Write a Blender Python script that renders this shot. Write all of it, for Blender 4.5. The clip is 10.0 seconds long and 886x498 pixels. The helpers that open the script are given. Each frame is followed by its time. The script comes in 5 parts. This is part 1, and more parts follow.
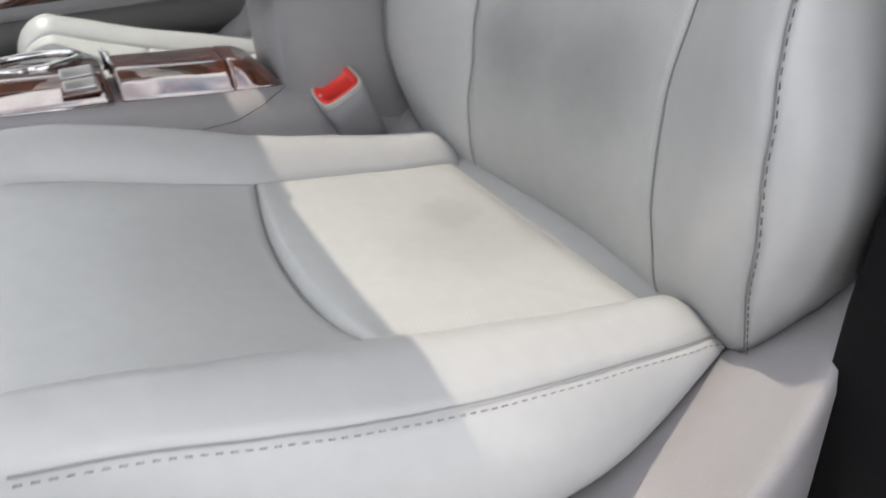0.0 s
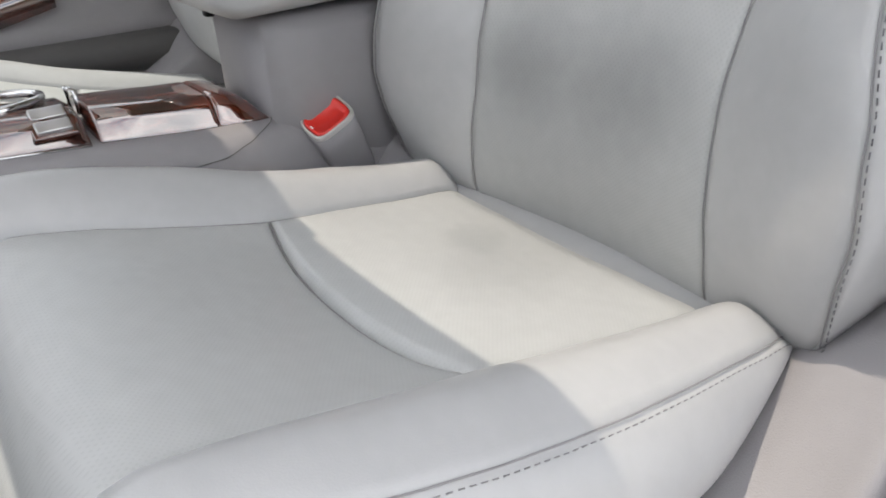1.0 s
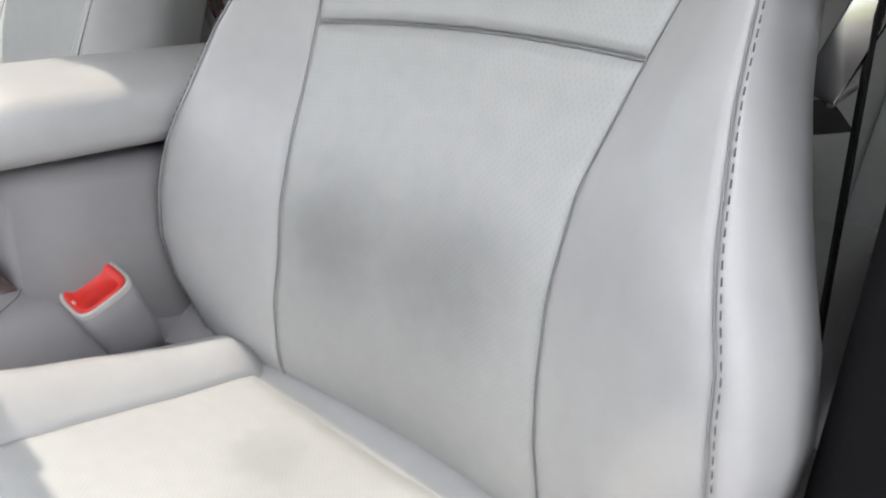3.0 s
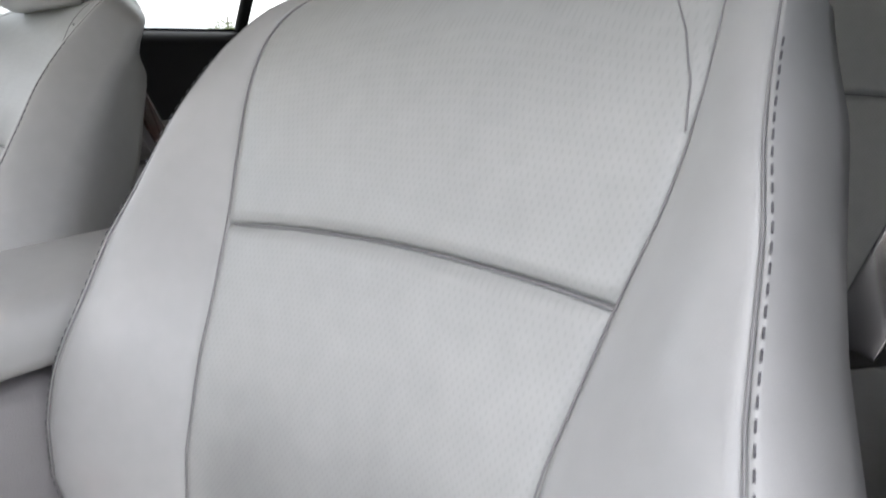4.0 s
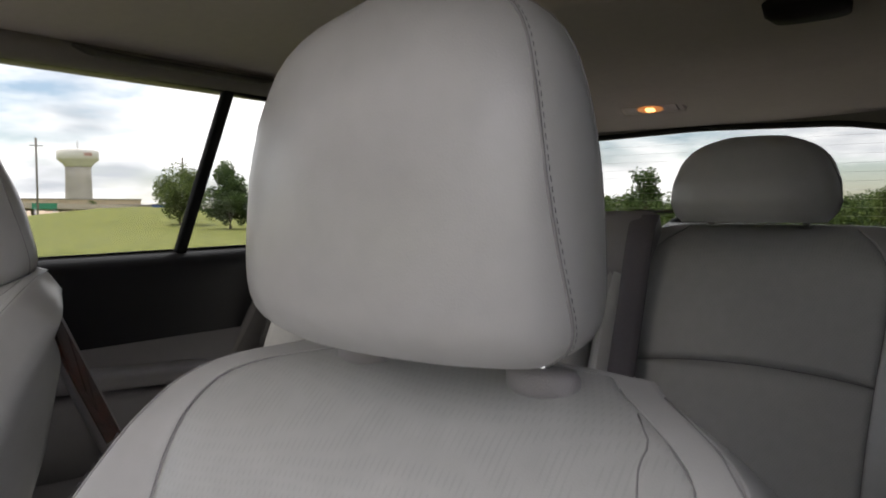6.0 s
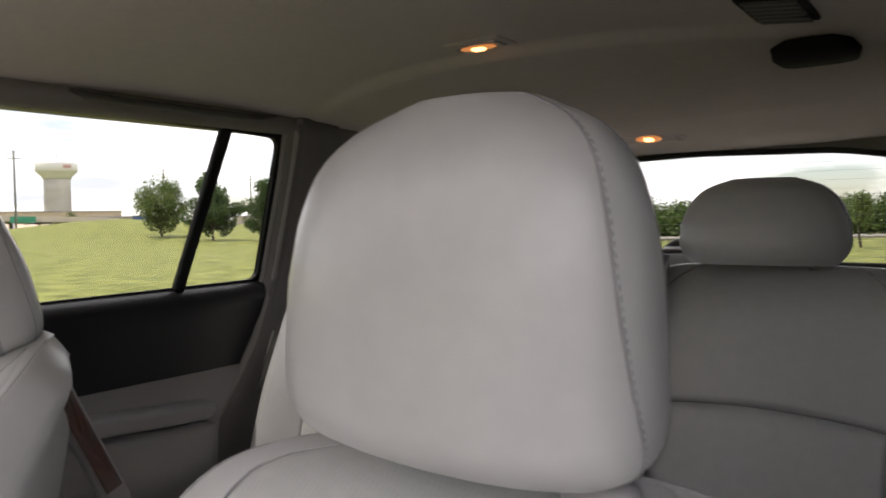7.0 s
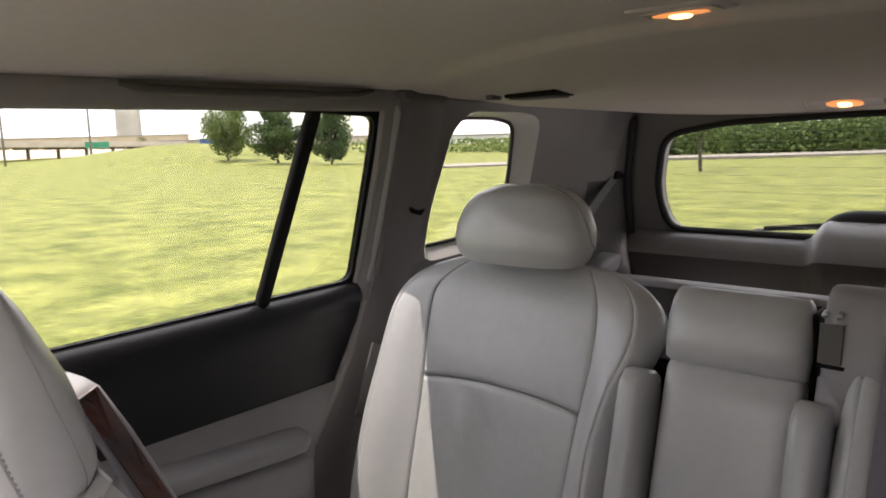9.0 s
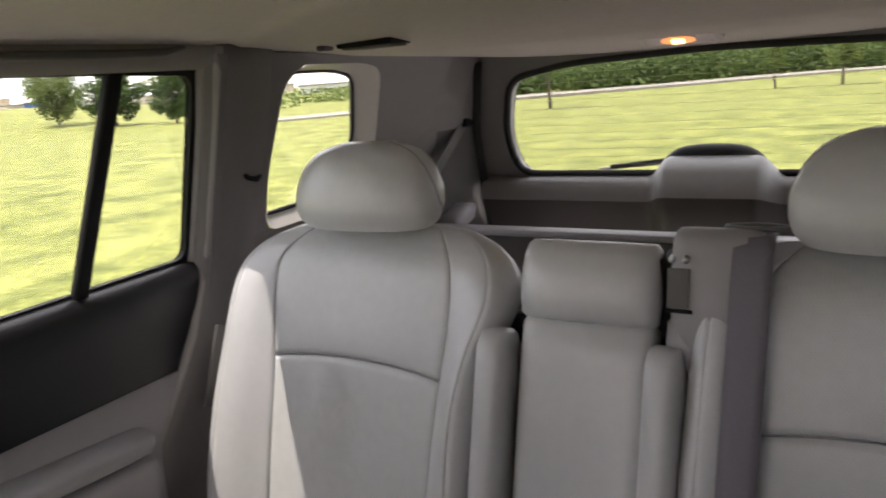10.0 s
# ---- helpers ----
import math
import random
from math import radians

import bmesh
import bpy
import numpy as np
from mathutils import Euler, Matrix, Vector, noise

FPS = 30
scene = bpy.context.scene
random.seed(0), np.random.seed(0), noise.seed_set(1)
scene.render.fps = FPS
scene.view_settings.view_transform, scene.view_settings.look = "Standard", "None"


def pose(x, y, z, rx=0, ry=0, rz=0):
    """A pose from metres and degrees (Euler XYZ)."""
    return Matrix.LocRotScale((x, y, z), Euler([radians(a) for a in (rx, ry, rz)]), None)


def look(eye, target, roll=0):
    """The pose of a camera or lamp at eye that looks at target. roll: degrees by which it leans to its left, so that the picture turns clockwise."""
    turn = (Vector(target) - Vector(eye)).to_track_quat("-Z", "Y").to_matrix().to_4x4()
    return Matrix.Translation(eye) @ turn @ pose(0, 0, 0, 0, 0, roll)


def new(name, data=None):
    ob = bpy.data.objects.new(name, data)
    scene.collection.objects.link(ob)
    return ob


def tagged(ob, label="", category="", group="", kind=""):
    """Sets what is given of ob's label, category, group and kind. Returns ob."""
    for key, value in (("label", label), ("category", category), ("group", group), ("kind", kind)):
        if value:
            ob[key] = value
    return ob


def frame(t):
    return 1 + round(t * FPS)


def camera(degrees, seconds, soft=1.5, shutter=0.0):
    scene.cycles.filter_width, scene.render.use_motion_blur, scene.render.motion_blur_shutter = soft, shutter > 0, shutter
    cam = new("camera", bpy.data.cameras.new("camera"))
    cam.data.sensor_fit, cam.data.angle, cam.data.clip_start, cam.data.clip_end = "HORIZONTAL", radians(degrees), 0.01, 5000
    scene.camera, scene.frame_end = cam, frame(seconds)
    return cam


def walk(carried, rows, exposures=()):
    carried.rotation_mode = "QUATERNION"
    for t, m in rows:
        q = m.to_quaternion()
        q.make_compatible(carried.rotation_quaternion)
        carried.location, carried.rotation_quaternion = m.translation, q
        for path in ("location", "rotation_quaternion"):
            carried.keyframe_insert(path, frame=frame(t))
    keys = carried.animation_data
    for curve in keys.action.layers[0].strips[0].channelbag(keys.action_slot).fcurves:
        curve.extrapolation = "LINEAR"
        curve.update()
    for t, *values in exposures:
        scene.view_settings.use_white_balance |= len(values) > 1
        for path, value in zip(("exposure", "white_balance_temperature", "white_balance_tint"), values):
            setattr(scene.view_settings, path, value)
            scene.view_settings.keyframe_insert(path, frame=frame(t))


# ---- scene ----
EXPOSURES = [(0.0, 0.93, 6600, 13), (1.0, 0.93, 6590, 13), (2.0, 0.93, 6570, 13), (2.7, 1.35, 6560, 13), (4.0, 1.38, 6560, 15), (4.5, 1.02, 6560, 15), (5.0, .46, 6600, 17), (5.5, 0.58, 6720, 18), (7.0, 1.3, 6900, 22), (8.0, 1.0, 6950, 24), (8.5, 1.4, 6980, 25), (9.0, 1.95, 6900, 24), (9.5, 2.05, 6880, 24), (10.0, 2.25, 6880, 24)]
PATH = [
    (0, (0.9242, -0.391, 1.0434), (-0.6102, 0.372, 0.0122), -3),
    (0.5, (0.8644, -0.4515, 1.0475), (-0.5569, 0.5927, 0.1043), -1.82),
    (1, (0.8358, -0.5015, 1.0331), (-0.5693, 0.547, 0.0706), -2.05),
    (1.5, (0.8128, -0.5099, 1.0215), (-0.546, 0.5732, 0.0312), -1.1),
    (2, (0.7913, -0.4998, 1.0236), (-0.4462, 0.6606, -0.0356), 1.83),
    (2.5, (0.7696, -0.4703, 1.0558), (-0.4412, 0.8931, 0.2342), 3.61),
    (2.7, (0.7728, -0.4273, 1.0585), (-0.4424, 0.9534, 0.2729), 3.25),
    (3.8, (0.7053, -0.2400, 1.0957), (-0.4088, 0.9718, 0.6714), -0.66),
    (4, (0.6988, -0.2255, 1.1204), (-0.4062, 0.9997, 0.7114), -1.2),
    (4.5, (0.692, -0.1942, 1.1598), (-0.6098, 1.2882, 0.8313), -1.16),
    (5, (0.6755, -0.1690, 1.2139), (-0.3994, 1.1388, 1.0585), -0.15),
    (5.5, (0.6673, -0.1582, 1.2540), (-0.5808, 1.4005, 1.1391), 1.10),
    (5.7, (0.6635, -0.1578, 1.2705), (-0.5850, 1.4000, 1.1560), 0.50),
    (6.8, (0.6261, -0.1603, 1.3453), (-0.5493, 1.456, 1.2661), -0.79),
    (7, (0.6152, -0.1684, 1.3528), (-0.5765, 1.4355, 1.2661), -0.83),
    (7.2, (0.5842, -0.1700, 1.366), (-0.6594, 1.3944, 1.268), -1.45),
    (7.5, (0.5430, -0.1710, 1.3870), (-0.4856, 1.1789, 1.2874), -2.45),
    (8, (0.4697, -0.1506, 1.4008), (-0.5990, 1.1610, 1.2345), -2.86),
    (8.5, (0.3692, -0.0773, 1.4341), (-0.7364, 1.1944, 1.2097), -3.49),
    (9, (0.3317, -0.0013, 1.4885), (-0.7847, 1.2543, 1.2296), -1.82),
    (9.5, (0.3171, 0.0467, 1.5050), (-0.7334, 1.3349, 1.1486), -3.99),
    (10, (0.3094, 0.0825, 1.4971), (-0.5475, 1.4970, 1.1036), -4.65),
]
cam = camera(62.66, 10.0, soft=1.8, shutter=0.3)
walk(cam, [(t, look(eye, target, roll)) for t, eye, target, roll in PATH], EXPOSURES)

# ---- world, sun ----
SUN_WAY = Vector((-0.31, -0.155, 0.92)).normalized()      # towards the sun
world = bpy.data.worlds.new("world")
scene.world = world
world.use_nodes = True
wn, wl = world.node_tree.nodes, world.node_tree.links
wn.clear()
w_out = wn.new("ShaderNodeOutputWorld")
w_bg = wn.new("ShaderNodeBackground")
w_sky = wn.new("ShaderNodeTexSky")
w_sky.sky_type = "NISHITA"
w_sky.sun_disc = False
w_sky.sun_elevation = math.asin(SUN_WAY.z)
w_sky.sun_rotation = math.atan2(SUN_WAY.x, SUN_WAY.y)
w_sky.altitude = 300
w_bg.inputs["Strength"].default_value = 0.15
# thin broken cloud over the blue
w_co = wn.new("ShaderNodeTexCoord")
w_map = wn.new("ShaderNodeMapping")
w_map.inputs["Scale"].default_value = (1.6, 1.6, 6.5)
w_map.inputs["Location"].default_value = (0.7, 1.9, 0.35)
w_noise = wn.new("ShaderNodeTexNoise")
w_noise.inputs["Scale"].default_value = 1.9
w_noise.inputs["Detail"].default_value = 7
w_noise.inputs["Roughness"].default_value = 0.56
w_ramp = wn.new("ShaderNodeValToRGB")
w_ramp.color_ramp.elements[0].position, w_ramp.color_ramp.elements[1].position = 0.36, 0.52
w_noise2 = wn.new("ShaderNodeTexNoise")
w_noise2.inputs["Scale"].default_value = 2.6
w_noise2.inputs["Detail"].default_value = 6
w_cloud = wn.new("ShaderNodeValToRGB")
w_cloud.color_ramp.elements[0].position, w_cloud.color_ramp.elements[1].position = 0.36, 0.58
w_cloud.color_ramp.elements[0].color = (5.0, 5.4, 5.9, 1)
w_cloud.color_ramp.elements[1].color = (12.5, 12.6, 12.6, 1)
w_mix = wn.new("ShaderNodeMix")
w_mix.data_type = "RGBA"
wl.new(w_co.outputs["Generated"], w_map.inputs["Vector"])
wl.new(w_map.outputs["Vector"], w_noise.inputs["Vector"])
wl.new(w_map.outputs["Vector"], w_noise2.inputs["Vector"])
wl.new(w_noise.outputs["Fac"], w_ramp.inputs["Fac"])
wl.new(w_noise2.outputs["Fac"], w_cloud.inputs["Fac"])
wl.new(w_ramp.outputs["Color"], w_mix.inputs[0])
wl.new(w_sky.outputs["Color"], w_mix.inputs[6])
wl.new(w_cloud.outputs["Color"], w_mix.inputs[7])
wl.new(w_mix.outputs[2], w_bg.inputs["Color"])
wl.new(w_bg.outputs["Background"], w_out.inputs["Surface"])

sun_data = bpy.data.lights.new("sun", "SUN")
sun_data.energy, sun_data.angle, sun_data.color = 3.2, radians(0.53), (1.0, 0.95, 0.86)
sun = new("sun", sun_data)
sun.matrix_world = look(SUN_WAY * 50, (0, 0, 0))

# ---- materials ----


def material(name, colour, rough=0.6, metal=0.0, vary=0.06, grain=60.0, bump=0.0, bump_scale=400.0, coat=0.0, stain=3.0, spec=0.5):
    """A plain surface with variation at two scales and a fine relief."""
    m = bpy.data.materials.new(name)
    m.use_nodes = True
    n, k = m.node_tree.nodes, m.node_tree.links
    b = n["Principled BSDF"]
    b.inputs["Roughness"].default_value = rough
    b.inputs["Metallic"].default_value = metal
    b.inputs["Coat Weight"].default_value = coat
    b.inputs["Coat Roughness"].default_value = 0.06
    b.inputs["Specular IOR Level"].default_value = spec
    co = n.new("ShaderNodeTexCoord")
    big, small = n.new("ShaderNodeTexNoise"), n.new("ShaderNodeTexNoise")
    big.inputs["Scale"].default_value, small.inputs["Scale"].default_value = stain, grain
    big.inputs["Detail"].default_value = small.inputs["Detail"].default_value = 4
    k.new(co.outputs["Object"], big.inputs["Vector"])
    k.new(co.outputs["Object"], small.inputs["Vector"])
    add = n.new("ShaderNodeMath")
    add.operation = "ADD"
    k.new(big.outputs["Fac"], add.inputs[0])
    k.new(small.outputs["Fac"], add.inputs[1])
    rng = n.new("ShaderNodeMapRange")
    rng.inputs["From Min"].default_value, rng.inputs["From Max"].default_value = 0.6, 1.4
    rng.inputs["To Min"].default_value, rng.inputs["To Max"].default_value = 1 - vary, 1 + vary
    k.new(add.outputs[0], rng.inputs["Value"])
    mul = n.new("ShaderNodeMix")
    mul.data_type, mul.blend_type = "RGBA", "MULTIPLY"
    mul.inputs[0].default_value = 1
    mul.inputs[6].default_value = (*colour, 1)
    k.new(rng.outputs["Result"], mul.inputs[7])
    k.new(mul.outputs[2], b.inputs["Base Color"])
    if bump:
        v = n.new("ShaderNodeTexVoronoi")
        v.inputs["Scale"].default_value = bump_scale
        k.new(co.outputs["Object"], v.inputs["Vector"])
        bp = n.new("ShaderNodeBump")
        bp.inputs["Strength"].default_value, bp.inputs["Distance"].default_value = bump, 0.0006
        k.new(v.outputs["Distance"], bp.inputs["Height"])
        k.new(bp.outputs["Normal"], b.inputs["Normal"])
    return m


def perforated(name, colour, pitch=0.0034):
    """Leather with a grid of small punched holes."""
    m = material(name, colour, 0.36, vary=0.06, bump=0.12, bump_scale=900, stain=7, spec=0.55)
    n, k = m.node_tree.nodes, m.node_tree.links
    b = n["Principled BSDF"]
    co = n.new("ShaderNodeTexCoord")
    sep = n.new("ShaderNodeSeparateXYZ")
    k.new(co.outputs["Object"], sep.inputs[0])

    def op(kind, a, c=None):
        q = n.new("ShaderNodeMath")
        q.operation = kind
        for i, v in enumerate((a, c)):
            if v is None:
                continue
            if isinstance(v, (int, float)):
                q.inputs[i].default_value = v
            else:
                k.new(v, q.inputs[i])
        return q.outputs[0]

    # distance along the panel: y and z together grow steadily over cushion and back alike
    along = op("SUBTRACT", op("MULTIPLY", sep.outputs[2], 1.04), op("MULTIPLY", sep.outputs[1], 0.93))
    u = op("MULTIPLY", op("ADD", sep.outputs[0], along), 0.7071 / pitch)
    v = op("MULTIPLY", op("SUBTRACT", sep.outputs[0], along), 0.7071 / pitch)
    du = op("SUBTRACT", op("FRACT", u), 0.5)
    dv = op("SUBTRACT", op("FRACT", v), 0.5)
    r = op("SQRT", op("ADD", op("MULTIPLY", du, du), op("MULTIPLY", dv, dv)))
    rng = n.new("ShaderNodeMapRange")
    rng.inputs["From Min"].default_value, rng.inputs["From Max"].default_value = 0.16, 0.3
    rng.inputs["To Min"].default_value, rng.inputs["To Max"].default_value = 0.93, 1.0
    k.new(r, rng.inputs["Value"])
    was = b.inputs["Base Color"].links[0].from_socket
    mul = n.new("ShaderNodeMix")
    mul.data_type, mul.blend_type = "RGBA", "MULTIPLY"
    mul.inputs[0].default_value = 1
    k.new(was, mul.inputs[6])
    k.new(rng.outputs["Result"], mul.inputs[7])
    k.new(mul.outputs[2], b.inputs["Base Color"])
    bp = n.new("ShaderNodeBump")
    bp.inputs["Strength"].default_value, bp.inputs["Distance"].default_value = 0.12, 0.001
    k.new(rng.outputs["Result"], bp.inputs["Height"])
    k.new(b.inputs["Normal"].links[0].from_socket, bp.inputs["Normal"])
    k.new(bp.outputs["Normal"], b.inputs["Normal"])
    return m


def soiled(m, spots):
    """Soft grey spots for rubbed marks and painted shade: (x, y, z, radius, depth) in the thing's own metres."""
    n, k = m.node_tree.nodes, m.node_tree.links
    b = n["Principled BSDF"]
    co = n.new("ShaderNodeTexCoord")
    wob = n.new("ShaderNodeTexNoise")
    wob.inputs["Scale"].default_value, wob.inputs["Detail"].default_value = 18, 3
    k.new(co.outputs["Object"], wob.inputs["Vector"])
    shift = n.new("ShaderNodeVectorMath")
    shift.operation = "MULTIPLY_ADD"
    shift.inputs[1].default_value = (.05, .05, .05)
    k.new(wob.outputs["Color"], shift.inputs[0])
    k.new(co.outputs["Object"], shift.inputs[2])
    last = b.inputs["Base Color"].links[0].from_socket
    for x, y, z, r, deep in spots:
        d = n.new("ShaderNodeVectorMath")
        d.operation = "DISTANCE"
        d.inputs[1].default_value = (x + .025, y + .025, z + .025)
        k.new(shift.outputs[0], d.inputs[0])
        rg = n.new("ShaderNodeMapRange")
        rg.interpolation_type = "SMOOTHERSTEP"
        rg.inputs["From Min"].default_value, rg.inputs["From Max"].default_value = 0, r * 1.7
        rg.inputs["To Min"].default_value, rg.inputs["To Max"].default_value = 1 - deep, 1
        k.new(d.outputs["Value"], rg.inputs["Value"])
        mul = n.new("ShaderNodeMix")
        mul.data_type, mul.blend_type = "RGBA", "MULTIPLY"
        mul.inputs[0].default_value = 1
        k.new(last, mul.inputs[6])
        k.new(rg.outputs["Result"], mul.inputs[7])
        last = mul.outputs[2]
    k.new(last, b.inputs["Base Color"])
    return m


def wood_material():
    m = bpy.data.materials.new("burl_wood")
    m.use_nodes = True
    n, k = m.node_tree.nodes, m.node_tree.links
    b = n["Principled BSDF"]
    b.inputs["Roughness"].default_value = 0.3
    b.inputs["Coat Weight"].default_value, b.inputs["Coat Roughness"].default_value, b.inputs["Coat IOR"].default_value = 1.0, 0.03, 2.5
    b.inputs["Specular IOR Level"].default_value = 0.1
    co, mp, no, ra = (n.new("ShaderNode" + s) for s in ("TexCoord", "Mapping", "TexNoise", "ValToRGB"))
    mp.inputs["Scale"].default_value = (26, 7, 26)
    no.inputs["Scale"].default_value, no.inputs["Detail"].default_value, no.inputs["Distortion"].default_value = 1.6, 8, 2.2
    ra.color_ramp.elements[0].position, ra.color_ramp.elements[1].position = 0.34, 0.68
    ra.color_ramp.elements[0].color, ra.color_ramp.elements[1].color = (0.014, 0.0035, 0.0025, 1), (0.15, 0.03, 0.012, 1)
    k.new(co.outputs["Object"], mp.inputs["Vector"])
    k.new(mp.outputs["Vector"], no.inputs["Vector"])
    k.new(no.outputs["Fac"], ra.inputs["Fac"])
    k.new(ra.outputs["Color"], b.inputs["Base Color"])
    return m


def glass_material(name, tint):
    m = bpy.data.materials.new(name)
    m.use_nodes = True
    n, k = m.node_tree.nodes, m.node_tree.links
    n.clear()
    out, mix, tr, gl, lw, pw = (n.new("ShaderNode" + s) for s in ("OutputMaterial", "MixShader", "BsdfTransparent", "BsdfGlossy", "LayerWeight", "Math"))
    tr.inputs["Color"].default_value = (*tint, 1)
    gl.inputs["Roughness"].default_value = 0.02
    lw.inputs["Blend"].default_value = 0.25
    pw.operation = "MULTIPLY"
    pw.inputs[1].default_value = 0.18
    k.new(lw.outputs["Facing"], pw.inputs[0])
    k.new(pw.outputs[0], mix.inputs["Fac"])
    k.new(tr.outputs["BSDF"], mix.inputs[1])
    k.new(gl.outputs["BSDF"], mix.inputs[2])
    k.new(mix.outputs["Shader"], out.inputs["Surface"])
    return m


def glow(name, colour, strength):
    m = bpy.data.materials.new(name)
    m.use_nodes = True
    b = m.node_tree.nodes["Principled BSDF"]
    b.inputs["Base Color"].default_value = (*colour, 1)
    b.inputs["Emission Color"].default_value = (*colour, 1)
    b.inputs["Emission Strength"].default_value = strength
    return m


def ramp_material(name, dark, light, scale, rough=0.9, fine=0.0, spread=(0.35, 0.65), bump=0.0, second=None):
    """Two colours mixed by noise, with a second finer noise over them."""
    m = bpy.data.materials.new(name)
    m.use_nodes = True
    n, k = m.node_tree.nodes, m.node_tree.links
    b = n["Principled BSDF"]
    b.inputs["Roughness"].default_value = rough
    b.inputs["Specular IOR Level"].default_value = 0.25
    co, no, ra = (n.new("ShaderNode" + s) for s in ("TexCoord", "TexNoise", "ValToRGB"))
    no.inputs["Scale"].default_value, no.inputs["Detail"].default_value, no.inputs["Roughness"].default_value = scale, 8, 0.68
    ra.color_ramp.elements[0].position, ra.color_ramp.elements[1].position = spread
    ra.color_ramp.elements[0].color, ra.color_ramp.elements[1].color = (*dark, 1), (*light, 1)
    k.new(co.outputs["Object"], no.inputs["Vector"])
    k.new(no.outputs["Fac"], ra.inputs["Fac"])
    last = ra.outputs["Color"]
    if fine:
        nf = n.new("ShaderNodeTexNoise")
        nf.inputs["Scale"].default_value, nf.inputs["Detail"].default_value = fine, 5
        rg = n.new("ShaderNodeMapRange")
        rg.inputs["From Min"].default_value, rg.inputs["From Max"].default_value = 0.3, 0.7
        rg.inputs["To Min"].default_value, rg.inputs["To Max"].default_value = 0.72, 1.28
        k.new(co.outputs["Object"], nf.inputs["Vector"])
        k.new(nf.outputs["Fac"], rg.inputs["Value"])
        mul = n.new("ShaderNodeMix")
        mul.data_type, mul.blend_type = "RGBA", "MULTIPLY"
        mul.inputs[0].default_value = 1
        k.new(last, mul.inputs[6])
        k.new(rg.outputs["Result"], mul.inputs[7])
        last = mul.outputs[2]
        if bump:
            bp = n.new("ShaderNodeBump")
            bp.inputs["Strength"].default_value, bp.inputs["Distance"].default_value = bump, 0.08
            k.new(nf.outputs["Fac"], bp.inputs["Height"])
            k.new(bp.outputs["Normal"], b.inputs["Normal"])
    k.new(last, b.inputs["Base Color"])
    return m


def leaf_material(name, dark, light):
    m = bpy.data.materials.new(name)
    m.use_nodes = True
    n, k = m.node_tree.nodes, m.node_tree.links
    b = n["Principled BSDF"]
    b.inputs["Roughness"].default_value = 0.6
    b.inputs["Specular IOR Level"].default_value = 0.2
    g, ra = n.new("ShaderNodeNewGeometry"), n.new("ShaderNodeValToRGB")
    ra.color_ramp.elements[0].color, ra.color_ramp.elements[1].color = (*dark, 1), (*light, 1)
    k.new(g.outputs["Random Per Island"], ra.inputs["Fac"])
    k.new(ra.outputs["Color"], b.inputs["Base Color"])
    # thin blades let some light through
    tr, mx = n.new("ShaderNodeBsdfTranslucent"), n.new("ShaderNodeMixShader")
    mx.inputs[0].default_value = 0.38
    k.new(ra.outputs["Color"], tr.inputs["Color"])
    k.new(b.outputs[0], mx.inputs[1])
    k.new(tr.outputs[0], mx.inputs[2])
    k.new(mx.outputs[0], n["Material Output"].inputs["Surface"])
    return m


LEATHER = material("grey_leather", (0.432, 0.436, 0.436), 0.31, vary=0.05, bump=0.10, bump_scale=900, stain=8, spec=0.6)
PERFO = perforated("perforated_leather", (0.438, 0.447, 0.441))
# third, broadest spot paints the shade low on the backrest; others are smudges
PERFO_SOIL_SHADE = soiled(perforated("soiled_perforated_leather", (0.438, 0.447, 0.441)),
                    [(-.080, .21, .485, .055, .25), (.046, .21, .492, .060, .25), (-.02, .21, .41, .13, .20), (-.04, .104, .33, .035, .16), (.03, .07, .33, .06, .08)])
# darker than the leather: groove shade along the seams is put into this colour
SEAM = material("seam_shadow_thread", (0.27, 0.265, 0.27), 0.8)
THREAD = material("dark_thread", (0.13, 0.128, 0.14), 0.7)
TRIM = material("grey_plastic_trim", (0.27, 0.26, 0.268), 0.5, vary=0.04, bump=0.4, bump_scale=900)
TRIM_DARK = material("dark_grey_plastic_trim", (0.085, 0.082, 0.08), 0.55, vary=0.06, bump=0.4, bump_scale=900)
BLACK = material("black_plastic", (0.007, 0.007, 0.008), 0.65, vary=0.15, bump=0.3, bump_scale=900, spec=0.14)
SOFT_BLACK = material("black_soft_door_trim", (0.006, 0.006, 0.008), 0.36, vary=0.1, bump=0.06, bump_scale=900, spec=0.45)
RUBBER = material("black_rubber", (0.02, 0.02, 0.02), 0.7)
LINER = material("beige_headliner_fabric", (0.52, 0.475, 0.43), 0.95, vary=0.05, bump=0.5, bump_scale=500, spec=0.1)
GRAB = material("dark_grey_handle_plastic", (0.075, 0.070, 0.067), 0.6, vary=0.06, bump=0.3, bump_scale=900, spec=0.3)
DOOR_SEAL = material("grey_door_seal_rubber", (0.25, 0.238, 0.228), 0.5, vary=0.06, bump=0.2, bump_scale=700)
RAIL = material("grey_beige_rail_trim", (0.21, 0.195, 0.18), 0.8, vary=0.05, bump=0.4, bump_scale=600, spec=0.2)
CARPET = material("dark_carpet", (0.05, 0.047, 0.045), 0.95, vary=0.2, bump=0.8, bump_scale=350, spec=0.1)
CHROME = material("chrome", (0.62, 0.62, 0.62), 0.14, metal=1.0, vary=0.02)
STEEL = material("satin_metal", (0.55, 0.55, 0.55), 0.3, metal=1.0, vary=0.05)
RED = material("red_plastic", (0.72, 0.035, 0.025), 0.35, vary=0.05)
BELT = material("grey_belt_webbing", (0.14, 0.128, 0.145), 0.7, vary=0.1, grain=300, bump=0.6, bump_scale=900)
LABEL = material("white_label", (0.75, 0.75, 0.74), 0.5)
